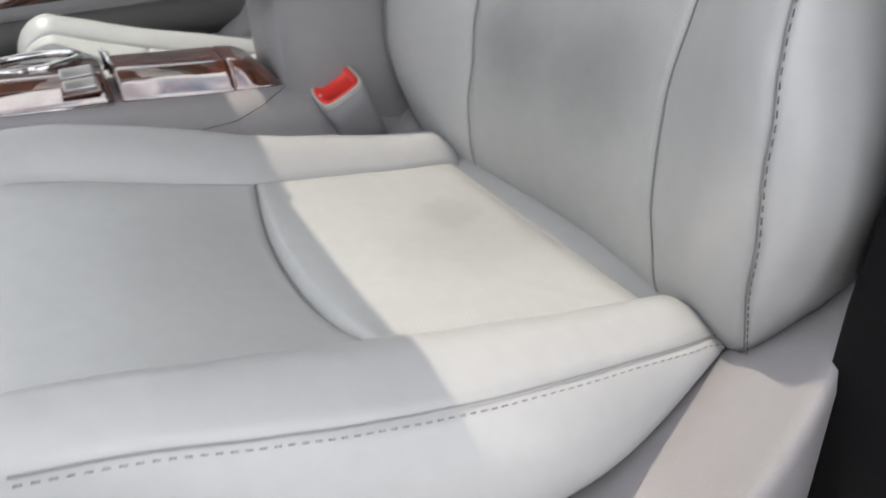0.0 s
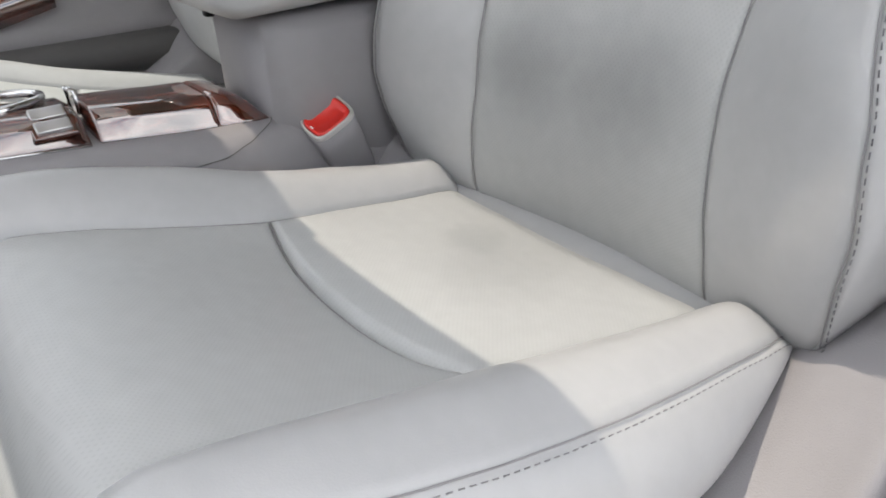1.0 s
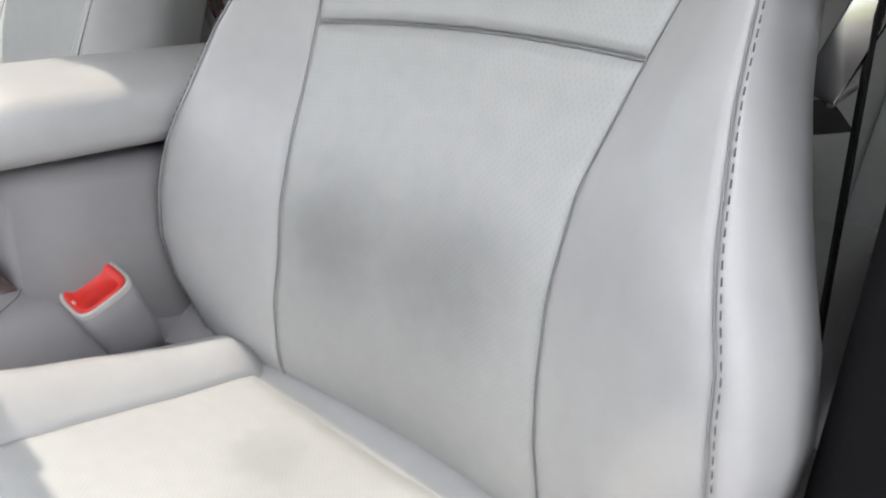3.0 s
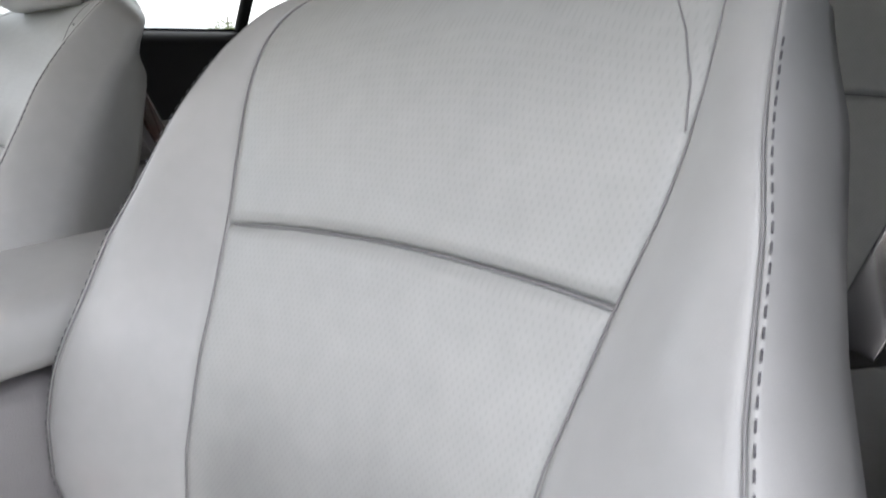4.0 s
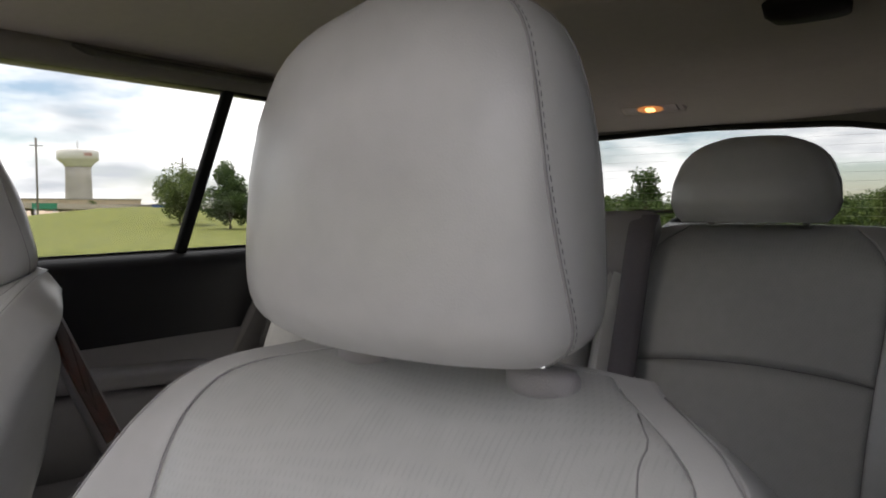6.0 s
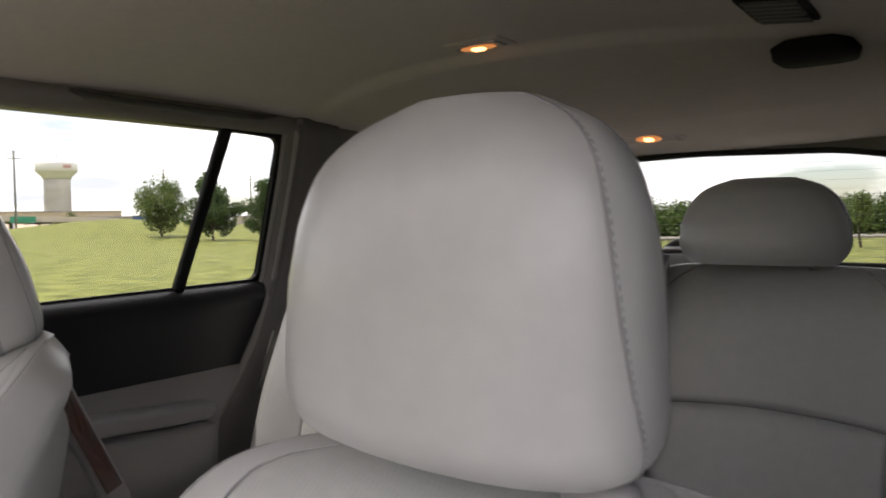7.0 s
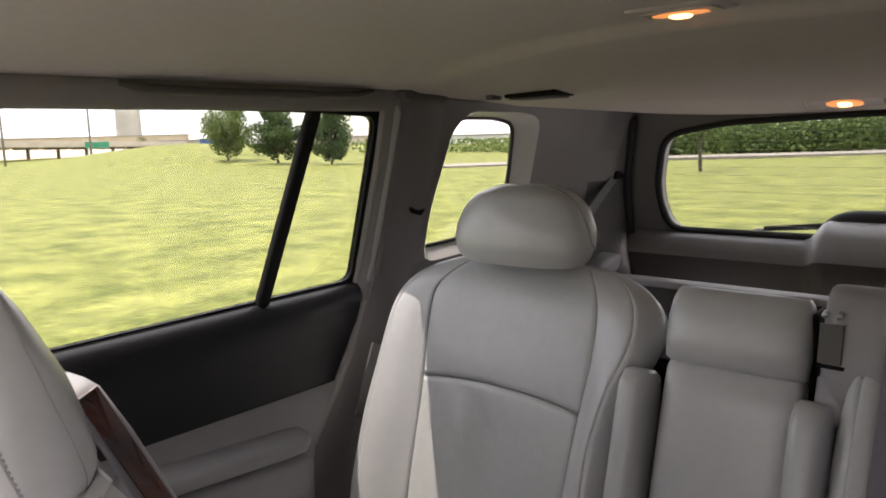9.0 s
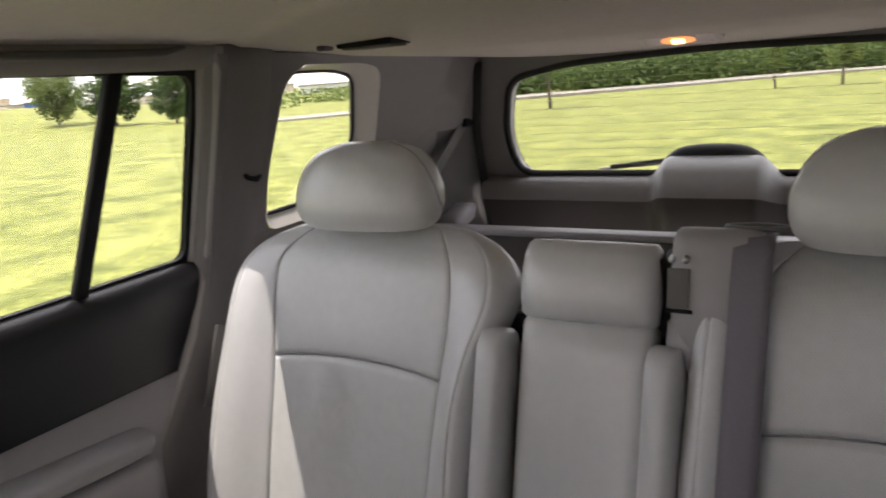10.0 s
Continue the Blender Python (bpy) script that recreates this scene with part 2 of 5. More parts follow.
PALE = material("pale_grey_plastic_trim", (0.50, 0.48, 0.46), 0.45, vary=0.04, bump=0.3, bump_scale=900)
WOOD = wood_material()
SCREEN = glass_material("windscreen_glass", (0.80, 0.81, 0.80))
FRONT_GLASS_TINT = glass_material("front_window_glass", (0.84, 0.86, 0.85))
SHADE = glass_material("privacy_glass", (0.69, 0.71, 0.70))
BAND = glass_material("shade_band_glass", (0.46, 0.445, 0.412))
TAIL_GLASS = glass_material("rear_window_glass", (0.62, 0.64, 0.63))
DARK_GLASS = glass_material("dark_privacy_glass", (0.24, 0.25, 0.25))
PILLAR = material("brown_grey_plastic_trim", (0.135, 0.126, 0.122), 0.48, vary=0.06, bump=0.4, bump_scale=900)
LENS = glow("lit_lamp_bulb", (1.0, 0.42, 0.13), 2.4)
LAMP_PLASTIC = material("ribbed_lamp_cover", (0.46, 0.41, 0.37), 0.25, vary=0.05, bump=0.5, bump_scale=500)
REFLECTOR = glow("lit_lamp_reflector", (0.75, 0.30, 0.09), 0.26)
PAINT = material("dark_body_paint", (0.05, 0.055, 0.06), 0.3, coat=0.8)
GRASS = ramp_material("mown_grass", (0.072, 0.090, 0.014), (0.208, 0.218, 0.054), 1.3, fine=11.0, bump=0.10, spread=(0.36, 0.62))
ASPHALT = ramp_material("road_asphalt", (0.20, 0.18, 0.155), (0.27, 0.245, 0.215), 2.0, fine=30)
CONCRETE = ramp_material("pale_concrete", (0.40, 0.34, 0.28), (0.52, 0.46, 0.39), 0.6, fine=6)
TOWER = ramp_material("tower_concrete", (0.40, 0.365, 0.34), (0.45, 0.415, 0.39), 0.12, fine=.08)
TOWER_TOP = ramp_material("tower_white_paint", (0.66, 0.64, 0.62), (0.70, 0.68, 0.66), 0.1, fine=0.0)
TAN = ramp_material("tan_stone", (0.46, 0.36, 0.27), (0.56, 0.45, 0.35), 0.3, fine=3)
POLE = ramp_material("weathered_pole", (0.16, 0.15, 0.14), (0.24, 0.225, 0.21), 3, fine=20)
BARK = ramp_material("bark", (0.05, 0.04, 0.03), (0.12, 0.10, 0.08), 8, fine=40)
LEAF_A = leaf_material("bright_leaves", (0.075, 0.115, 0.03), (0.16, 0.20, 0.065))
LEAF_B = leaf_material("deep_leaves", (0.042, 0.078, 0.026), (0.10, 0.145, 0.05))
LEAF_C = leaf_material("wood_leaves", (0.026, 0.050, 0.015), (0.115, 0.160, 0.045))
BLADES = leaf_material("grass_tufts", (0.088, 0.110, 0.020), (0.200, 0.215, 0.055))
up = BLADES.node_tree.nodes.new("ShaderNodeCombineXYZ")
up.inputs[2].default_value = 1
for shader in ("Principled BSDF", "Translucent BSDF"):
    BLADES.node_tree.links.new(up.outputs[0], BLADES.node_tree.nodes[shader].inputs["Normal"])

# ---- building helpers ----


def curve(points, steps=40):
    """A smooth function through a few (at, value) pairs; more steps follow them more closely."""
    xs, ys = [p[0] for p in points], [p[1] for p in points]

    def f(x):
        return float(np.interp(x, xs, ys))

    def smooth(x):
        h = (xs[-1] - xs[0]) / steps
        return (f(x - 2 * h) + 2 * f(x - h) + 3 * f(x) + 2 * f(x + h) + f(x + 2 * h)) / 9

    return smooth


def thing(name, at, label, category, group="", kind=""):
    ob = new(name)
    ob.empty_display_size = 0.05
    ob.location = at
    return tagged(ob, label, category, group, kind)


def mesh_of(name, bm, mat, smooth=True):
    me = bpy.data.meshes.new(name)
    bmesh.ops.recalc_face_normals(bm, faces=bm.faces[:])
    bm.to_mesh(me)
    bm.free()
    me.materials.append(mat)
    if smooth:
        for p in me.polygons:
            p.use_smooth = True
    return me


def part(name, bm, mat, parent, label="", smooth=True):
    """A part given in the world's metres, under a thing (or a part of one)."""
    ob = new(name, mesh_of(name, bm, mat, smooth))
    off = Vector((0, 0, 0))
    p = parent
    while p:
        off += p.location
        p = p.parent
    ob.data.transform(Matrix.Translation(-off))
    ob.parent = parent
    return tagged(ob, label)


def solo(name, bm, mat, label, category, group="", kind="", smooth=True):
    ob = new(name, mesh_of(name, bm, mat, smooth))
    return tagged(ob, label, category, group, kind)


def skin(rows, closed=False, caps=False):
    """A surface over rows of equally many points; closed: each row is a ring; caps: end rows are filled."""
    bm = bmesh.new()
    vs = [[bm.verts.new(p) for p in row] for row in rows]
    n = len(rows[0])
    for a, b in zip(vs, vs[1:]):
        for i in range(n if closed else n - 1):
            j = (i + 1) % n
            bm.faces.new((a[i], a[j], b[j], b[i]))
    if caps:
        bm.faces.new(vs[0])
        bm.faces.new(vs[-1][::-1])
    return bm


def tube(pts, r, n=6, closed=False):
    """A round bar along points."""
    pts = [Vector(p) for p in pts]
    rows = []
    for i, p in enumerate(pts):
        d = (pts[min(i + 1, len(pts) - 1)] - pts[max(i - 1, 0)]).normalized()
        s = d.cross(Vector((0, 0, 1)))
        if s.length < 0.05:
            s = d.cross(Vector((1, 0, 0)))
        s.normalize()
        u = s.cross(d)
        rows.append([p + r * (math.cos(a) * s + math.sin(a) * u) for a in (2 * math.pi * k / n for k in range(n))])
    return skin(rows, closed=True, caps=True)


def dashes(pts, length, gap, r):
    """Stitches: short thread ends along a line of points."""
    pts = [Vector(p) for p in pts]
    bm, run, on = bmesh.new(), 0.0, []
    total = [0.0]
    for a, b in zip(pts, pts[1:]):
        total.append(total[-1] + (b - a).length)

    def at(s):
        i = min(max(int(np.searchsorted(total, s)) - 1, 0), len(pts) - 2)
        f = (s - total[i]) / max(total[i + 1] - total[i], 1e-9)
        return pts[i].lerp(pts[i + 1], f)

    while run + length < total[-1]:
        a, b = at(run), at(run + length)
        d = (b - a).normalized()
        s = d.cross(Vector((0.3, -0.8, 0.5))).normalized() * r
        u = s.cross(d)
        q = [[bm.verts.new(p + s * x + u * y) for x, y in ((1, 0), (0, 1), (-1, 0), (0, -1))] for p in (a, b)]
        for i in range(4):
            bm.faces.new((q[0][i], q[0][(i + 1) % 4], q[1][(i + 1) % 4], q[1][i]))
        bm.faces.new(q[0])
        bm.faces.new(q[1][::-1])
        run += length + gap
    return bm


def box(x0, x1, y0, y1, z0, z1, bevel=0.0, seg=3):
    bm = bmesh.new()
    bmesh.ops.create_cube(bm, size=1)
    for v in bm.verts:
        v.co = (x0 + (v.co.x + 0.5) * (x1 - x0), y0 + (v.co.y + 0.5) * (y1 - y0), z0 + (v.co.z + 0.5) * (z1 - z0))
    if bevel:
        bmesh.ops.bevel(bm, geom=bm.edges[:], offset=bevel, segments=seg, profile=0.6, affect="EDGES", clamp_overlap=True)
    return bm


def bar(a, b, w, h, bevel, up=(0, 0, 1), seg=3):
    """A rounded bar of width w and height h from a to b."""
    a, b = Vector(a), Vector(b)
    d = b - a
    bm = box(-w / 2, w / 2, 0, d.length, -h / 2, h / 2, bevel, seg)
    y = d.normalized()
    x = y.cross(Vector(up)).normalized()
    z = x.cross(y)
    m = Matrix((x, y, z)).transposed().to_4x4()
    m.translation = a
    bmesh.ops.transform(bm, matrix=m, verts=bm.verts[:])
    return bm


def disc_stack(rings, n=20, at=(0, 0, 0)):
    """A turned shape: (radius, height) pairs from the bottom up."""
    rows = [[(at[0] + r * math.cos(2 * math.pi * k / n), at[1] + r * math.sin(2 * math.pi * k / n), at[2] + z) for k in range(n)] for r, z in rings]
    return skin(rows, closed=True, caps=True)


def sheet(outer, holes, place, thick):
    """A panel cut from a flat outline with holes, laid by place(u, v, d); d is 0 at its face and 1 at its back."""
    bm = bmesh.new()
    edges = []
    for loop in (outer, *holes):
        vs = [bm.verts.new((u, v, 0)) for u, v in loop]
        edges += [bm.edges.new((a, b)) for a, b in zip(vs, vs[1:] + vs[:1])]
    bmesh.ops.triangle_fill(bm, use_beauty=True, use_dissolve=False, edges=edges)
    for _ in range(2):
        long = [e for e in bm.edges if e.calc_length() > 0.12]
        if long:
            bmesh.ops.subdivide_edges(bm, edges=long, cuts=1)
            bmesh.ops.triangulate(bm, faces=[f for f in bm.faces if len(f.verts) > 3])
    ext = bmesh.ops.extrude_face_region(bm, geom=bm.faces[:])
    for v in ext["geom"]:
        if isinstance(v, bmesh.types.BMVert):
            v.co.z = 1
    for v in bm.verts:
        v.co = place(v.co.x, v.co.y, v.co.z * thick)
    return bm


def rounded(points, r, n=5):
    """An outline with its corners rounded."""
    out = []
    k = len(points)
    for i, p in enumerate(points):
        p = Vector(p)
        a, b = Vector(points[i - 1]) - p, Vector(points[(i + 1) % k]) - p
        ra = min(r, a.length * 0.45, b.length * 0.45)
        s, e = p + a.normalized() * ra, p + b.normalized() * ra
        for j in range(n + 1):
            f = j / n
            out.append(tuple((1 - f) ** 2 * s + 2 * f * (1 - f) * p + f * f * e))
    return out

# ---- seats ----


def grouped(rows, groups, closed=True):
    """Splits a ring surface into panels: groups(row, column) names the panel of each face. Returns a bmesh for each name."""
    n, out = len(rows[0]), {}
    for r in range(len(rows) - 1):
        for c in range(n if closed else n - 1):
            name = groups(r, c)
            if name is None:
                continue
            bm, vs = out.setdefault(name, (bmesh.new(), {}))
            ids = ((r, c), (r, (c + 1) % n), (r + 1, (c + 1) % n), (r + 1, c))
            for i in ids:
                if i not in vs:
                    vs[i] = bm.verts.new(rows[i[0]][i[1]])
            bm.faces.new([vs[i] for i in ids])
    return {k: v[0] for k, v in out.items()}


INS = (0, .12, .24, .36, .48, .6, .71, .81, .89, .945, .98, 1.0)
BOL = (.02, .055, .12, .22, .34, .46, .58, .7, .81, .9, .96, 1.0)
RND = (8, 18, 30, 42, 54, 66, 78, 90)
SID = (.2, .45, .7, .9, 1.0)
BAK = (.8, .5, .2)
N_I, N_B = len(INS) - 1, len(INS) - 1 + len(BOL)


class Back:
    """The shape of a backrest: all curves over the height z; y is the depth of its middle."""

    def __init__(self, a, w, st, yc, p, thick, zh, z0, z1, bow=0.006, hollow=0.012, tuck=0.013, crease=0.0, inner=((0, 1.0), (2, 1.0)), dome=None, inner_a=((0, 1.0), (2, 1.0)), w_in=None, st_in=None, a_in=None, taper=.045):
        self.dome, self.taper = dome, taper
        self.w_in, self.st_in, self.a_in = (curve(c, 150) if c else None for c in (w_in, st_in, a_in))
        self.inner, self.inner_a = curve(inner), curve(inner_a)
        self.a, self.w, self.st, self.yc, self.p, self.thick = (curve(c, 150 if w_in else 40) for c in (a, w, st, yc, p, thick))
        self.zh, self.z0, self.z1, self.bow, self.hollow, self.tuck, self.crease = zh, z0, z1, bow, hollow, tuck, crease

    def rounding(self, z):
        """How far the shoulders have closed in at a height."""
        if not self.dome or z < self.dome[0]:
            return 1.0
        u = min((z - self.dome[0]) / (self.dome[1] - self.dome[0]), .999)
        return (1 - u**3.2) ** (1 / 3.2)

    def rim(self, x, z):
        wide = self.st_in(z) if x < 0 and self.st_in else self.st(z) * (self.inner(z) if x < 0 else 1) * self.rounding(z) ** .8
        return max(wide, self.edge(x, z) + 0.01)

    def edge(self, x, z):
        if x < 0 and self.a_in:
            return self.a_in(z)
        return self.a(z) * (self.inner_a(z) if x < 0 else 1.0)

    def zat(self, x, z, k=1.0):
        ax, a = abs(x) / k, self.edge(x, z) / k
        return z + (self.bow * (1 - (ax / a) ** 2) * math.exp(-((z - self.zh) / 0.08) ** 2) if ax < a else 0)

    def yat(self, x, z):
        ax, a = abs(x), self.edge(x, z)
        st = self.rim(x, z)
        y = self.yc(z)
        if ax <= a:
            f = ax / a
            y += self.hollow * (1 - f * f)
            up = z - self.zh
            if up > 0:
                y -= self.tuck * (1 - math.exp(-up / 0.02)) * math.exp(-up / 0.16) * (1 - f**4)
            else:
                y -= 0.5 * self.tuck * (1 - math.exp(up / 0.007)) * math.exp(up / 0.12) * (1 - f**4)
        else:
            f = min((ax - a) / (st - a), 1)
            y -= self.p(z) * math.sin(f * math.pi / 2) ** 1.2
        y += 0.0022 * noise.noise(Vector((x * 9, z * 9, 3.1))) + 0.0008 * noise.noise(Vector((x * 38, z * 30, 1.7)))
        if self.crease:
            y -= self.crease * math.exp(-((x - 0.050 - (z - 0.99) * 0.7) / 0.018) ** 2 - ((z - 0.99) / 0.035) ** 2)
            y += self.crease * math.exp(-((x - 0.005 - (z - 0.99) * 0.7) / 0.024) ** 2 - ((z - 0.99) / 0.045) ** 2)
        return y

    def half(self, z, inboard=False):
        """Points (x, y, z) from the middle round one side to the middle of the back."""
        k, g = (self.inner(z), -1) if inboard else (1.0, 1)
        a, w, st, p = self.edge(g, z), self.w(z) * k * self.rounding(z), self.rim(g, z), self.p(z)
        if inboard and self.w_in:
            w = self.w_in(z)
        w = max(w, st + 0.007)
        pts = []
        for f in INS:
            pts.append((f * a, self.yat(g * f * a, z) + (0.0042 if f == 1 else 0.001 if f == .98 else 0), self.zat(g * f * a, z)))
        for f in BOL:
            x = a + f * (st - a)
            pts.append((x, self.yat(g * x, z) + (0.003 if f == 1 else 0.001 if f == .02 else 0), self.zat(g * x, z, k)))
        yf, yb = self.yc(z) - p, self.yc(z) + self.thick(z) * self.rounding(z)
        q = min(1, max(0, (z - self.z1 + .12) / .10)) if self.w_in else 0
        taper = min(self.taper + .08 * q * q, w * .8)
        d = min(0.075, (yb - yf) * 0.55)
        for th in RND:
            pts.append((st + (w - st) * math.sin(radians(th)), yf + d * (1 - math.cos(radians(th))), self.zat(pts[-1][0], z, k) - .024 * q * q * (1 - math.cos(radians(th)))))
        for f in SID:
            pts.append((w - taper * f**1.3, yf + d + (yb - yf - d) * f, self.zat(w, z, k) - q * q * (.024 + .038 * f**1.2)))
        for f in BAK:
            pts.append(((w - taper) * f, yb + 0.012 * (1 - f), self.zat((w - .045) * f, z, k) - q * q * (.020 + .042 * f)))
        return pts


def backrest(root, cx, side, sp, rows_below=16, rows_above=22, label="", sewn=True):
    zs = list(np.linspace(sp.z0, sp.zh - 0.02, rows_below)) + [sp.zh - 0.010, sp.zh - 0.004, sp.zh, sp.zh + 0.004, sp.zh + 0.012]
    zs += [sp.zh + 0.022 + (sp.z1 - sp.zh - 0.022) * math.sin(math.pi / 2 * k / (rows_above - 1)) ** .8 for k in range(rows_above)]
    ih = rows_below + 2
    rings = []
    for i, z in enumerate(zs):
        h, g = sp.half(z), sp.half(z, True)
        if i == ih:
            h, g = ([(x, y + (0.007 if k < N_I else 0), q) for k, (x, y, q) in enumerate(e)] for e in (h, g))
        ring = [(cx - side * x, y, q) for x, y, q in g[:0:-1]] + [(cx + side * x, y, q) for x, y, q in h]
        rings.append(ring)
    mid_y = sum(p[1] for p in rings[-1]) / len(rings[-1])
    for f, up in ((.72, .002), (.35, .003)):
        rings.append([(cx + (x - cx) * f, mid_y + (y - mid_y) * f, z + up) for x, y, z in rings[len(zs) - 1]])
    m = len(h) - 1

    def group(r, c):
        k = c - m if c >= m else m - 1 - c
        if c == 2 * m or k >= N_B:
            return "back_shell"
        if k < N_I:
            return "upper_insert" if r >= ih else "lower_insert"
        return "bolster_out" if c >= m else "bolster_in"

    body = grouped(rings, group)
    shell = body.pop("back_shell")
    for ring in (rings[0], rings[-1]):
        try:
            shell.faces.new([shell.verts.new(p) for p in ring])
        except ValueError:
            pass
    back = part("backrest", shell, LEATHER, root, label)
    for name, bm in body.items():
        part("insert_panel" if "insert" in name else "bolster", bm, (PERFO_SOIL_SHADE if cx > .38 else PERFO) if "insert" in name else LEATHER, back)

    def on(x, z, lift=0.0006):
        return (cx + side * x, sp.yat(x, z) - lift, sp.zat(x, z))

    z_run = [z for z in np.linspace(sp.z0 + 0.005, sp.z1 - 0.004, 46)]
    for s in (1, -1):
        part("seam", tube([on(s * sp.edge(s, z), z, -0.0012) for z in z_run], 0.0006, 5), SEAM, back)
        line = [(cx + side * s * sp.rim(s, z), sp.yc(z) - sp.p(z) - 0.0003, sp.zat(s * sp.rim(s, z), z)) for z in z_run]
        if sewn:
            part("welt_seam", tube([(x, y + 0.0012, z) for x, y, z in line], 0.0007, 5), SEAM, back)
            off = [(x + side * s * 0.0038, y + 0.0001, z) for x, y, z in line]
            part("stitching", dashes(off[:41], 0.0046, 0.0036, 0.0005), THREAD, back)
    xs = np.linspace(-sp.a(sp.zh), sp.a(sp.zh), 24)
    part("cross_seam", tube([(cx + side * x, sp.yat(x, sp.zh) + 0.002, sp.zat(x, sp.zh)) for x in xs], 0.0010, 5), SEAM, back)
    return back, on


def headrest(root, cx, side, y0, z0, rows, lean, gap=0.075, posts=True, py=0.03, shift=0.0, fore=0.24, bow=0.0, thread=.00022):
    """rows: (height above the bottom, half width, depth before and behind the middle)."""
    hw, df, db = (curve([(r[0], r[k]) for r in rows]) for k in (1, 2, 3))
    top = rows[-2][0]
    rings, n, e = [], 64, 3.2
    hs = [top * (0.5 - 0.5 * math.cos(math.pi * i / 28)) for i in range(29)]

    def at(ang, h):
        c, s = math.cos(ang), math.sin(ang)
        x = hw(h) * math.copysign(abs(c) ** (2 / e), c)
        f = (x / max(hw(h), 1e-4)) ** 2
        x *= 1 - .12 * max(0, s)
        y = math.copysign(abs(s) ** (2 / e), s) * (db(h) if s > 0 else df(h) + 0.010 * (1 - f))
        return (cx + side * (x + shift * (h / .2) ** 2), y0 + y + lean * h + 0.002 * noise.noise(Vector((x * 14, h * 14, 7.7))) + 0.0009 * noise.noise(Vector((x * 45, h * 40, 1.7))), z0 + h)

    for h in hs:
        rings.append([at(2 * math.pi * k / n, h) for k in range(n)])
    rest = part("headrest", skin(rings, closed=True, caps=True), LEATHER, root)
    for ang in (-fore, math.pi + fore):
        turn = -1 if abs(ang) > 1 else 1
        run = [at(ang + turn * (.42 * (1 - h / top) ** 2 - bow * math.sin(math.pi * h / top)), h) for h in hs[1:-1]]
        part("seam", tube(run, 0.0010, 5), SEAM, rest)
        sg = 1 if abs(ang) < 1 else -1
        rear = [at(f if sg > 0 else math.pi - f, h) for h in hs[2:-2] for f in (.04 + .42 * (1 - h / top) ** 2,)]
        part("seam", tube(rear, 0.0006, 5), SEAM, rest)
        part("stitching", dashes([(x + side * sg * 0.0015, y + 0.0016, z) for x, y, z in run], 0.0028, 0.0022, thread), THREAD, rest)
    if posts:
        for s in (-1, 1):
            px = cx + s * gap
            part("post", tube([(px, y0 + py, z0 - 0.06), (px, y0 + py, z0 + 0.03)], 0.0065, 12), CHROME, root, "chrome headrest post")
            guide = disc_stack([(.9, -.026), (1, -.020), (1, -.0125), (.9, -.009), (.5, -.0075)], 24)
            for v in guide.verts:
                v.co = (px + v.co.x * .024, y0 + py + v.co.y * .013, z0 + v.co.z)
            part("post_guide", guide, TRIM, root, "grey plastic post guide")
    return rest


FRONT = Back(
    a=[(.64, .158), (.72, .154), (.8, .144), (.87, .140), (.93, .142), (1.0, .156), (1.02, .160), (1.05, .168), (1.08, .173), (1.11, .174), (1.135, .172), (1.16, .168), (1.172, .163), (1.18, .152), (1.19, .126), (1.2, .085)],
    w=[(.64, .20), (.67, .235), (.70, .272), (.75, .299), (.82, .309), (.88, .298), (.94, .274), (1.0, .252), (1.03, .243), (1.06, .236), (1.09, .229), (1.12, .215), (1.145, .207), (1.163, .203), (1.177, .194), (1.187, .176), (1.195, .146), (1.203, .10)],
    st=[(.64, .19), (.69, .266), (.8, .280), (.88, .270), (.94, .252), (1.0, .237), (1.04, .229), (1.06, .225), (1.09, .215), (1.12, .207), (1.14, .202), (1.156, .197), (1.168, .190), (1.18, .178), (1.19, .154), (1.2, .11)],
    yc=[(.64, .03), (.67, .004), (.70, -.005), (.76, -.009), (.85, .002), (.93, .026), (1.0, .058), (1.1, .107), (1.13, .125), (1.15, .140), (1.17, .160), (1.185, .182), (1.195, .208), (1.203, .24)],
    p=[(.64, .0), (.70, .012), (.8, .040), (.9, .052), (1.0, .046), (1.08, .032), (1.15, .010), (1.2, 0)],
    thick=[(.64, .05), (.75, .12), (1.0, .14), (1.1, .125), (1.13, .114), (1.15, .104), (1.17, .086), (1.185, .064), (1.195, .042), (1.203, .018)],
    a_in=[(.64, .158), (.72, .154), (.8, .148), (.87, .150), (.95, .155), (1.0, .164), (1.03, .172), (1.06, .181), (1.09, .190), (1.12, .199), (1.15, .203), (1.168, .198), (1.18, .184), (1.188, .158), (1.194, .125), (1.2, .08)],
    w_in=[(.64, .20), (.67, .235), (.70, .272), (.75, .299), (.82, .313), (.88, .303), (.94, .282), (1.0, .270), (1.03, .264), (1.065, .260), (1.1, .257), (1.14, .254), (1.165, .243), (1.18, .227), (1.188, .207), (1.195, .176), (1.203, .12)],
    st_in=[(.64, .19), (.69, .266), (.8, .286), (.88, .276), (.94, .258), (1.0, .252), (1.04, .245), (1.1, .241), (1.14, .238), (1.165, .230), (1.18, .214), (1.188, .194), (1.195, .162), (1.203, .11)],
    zh=1.010, z0=.64, z1=1.2, taper=.085)


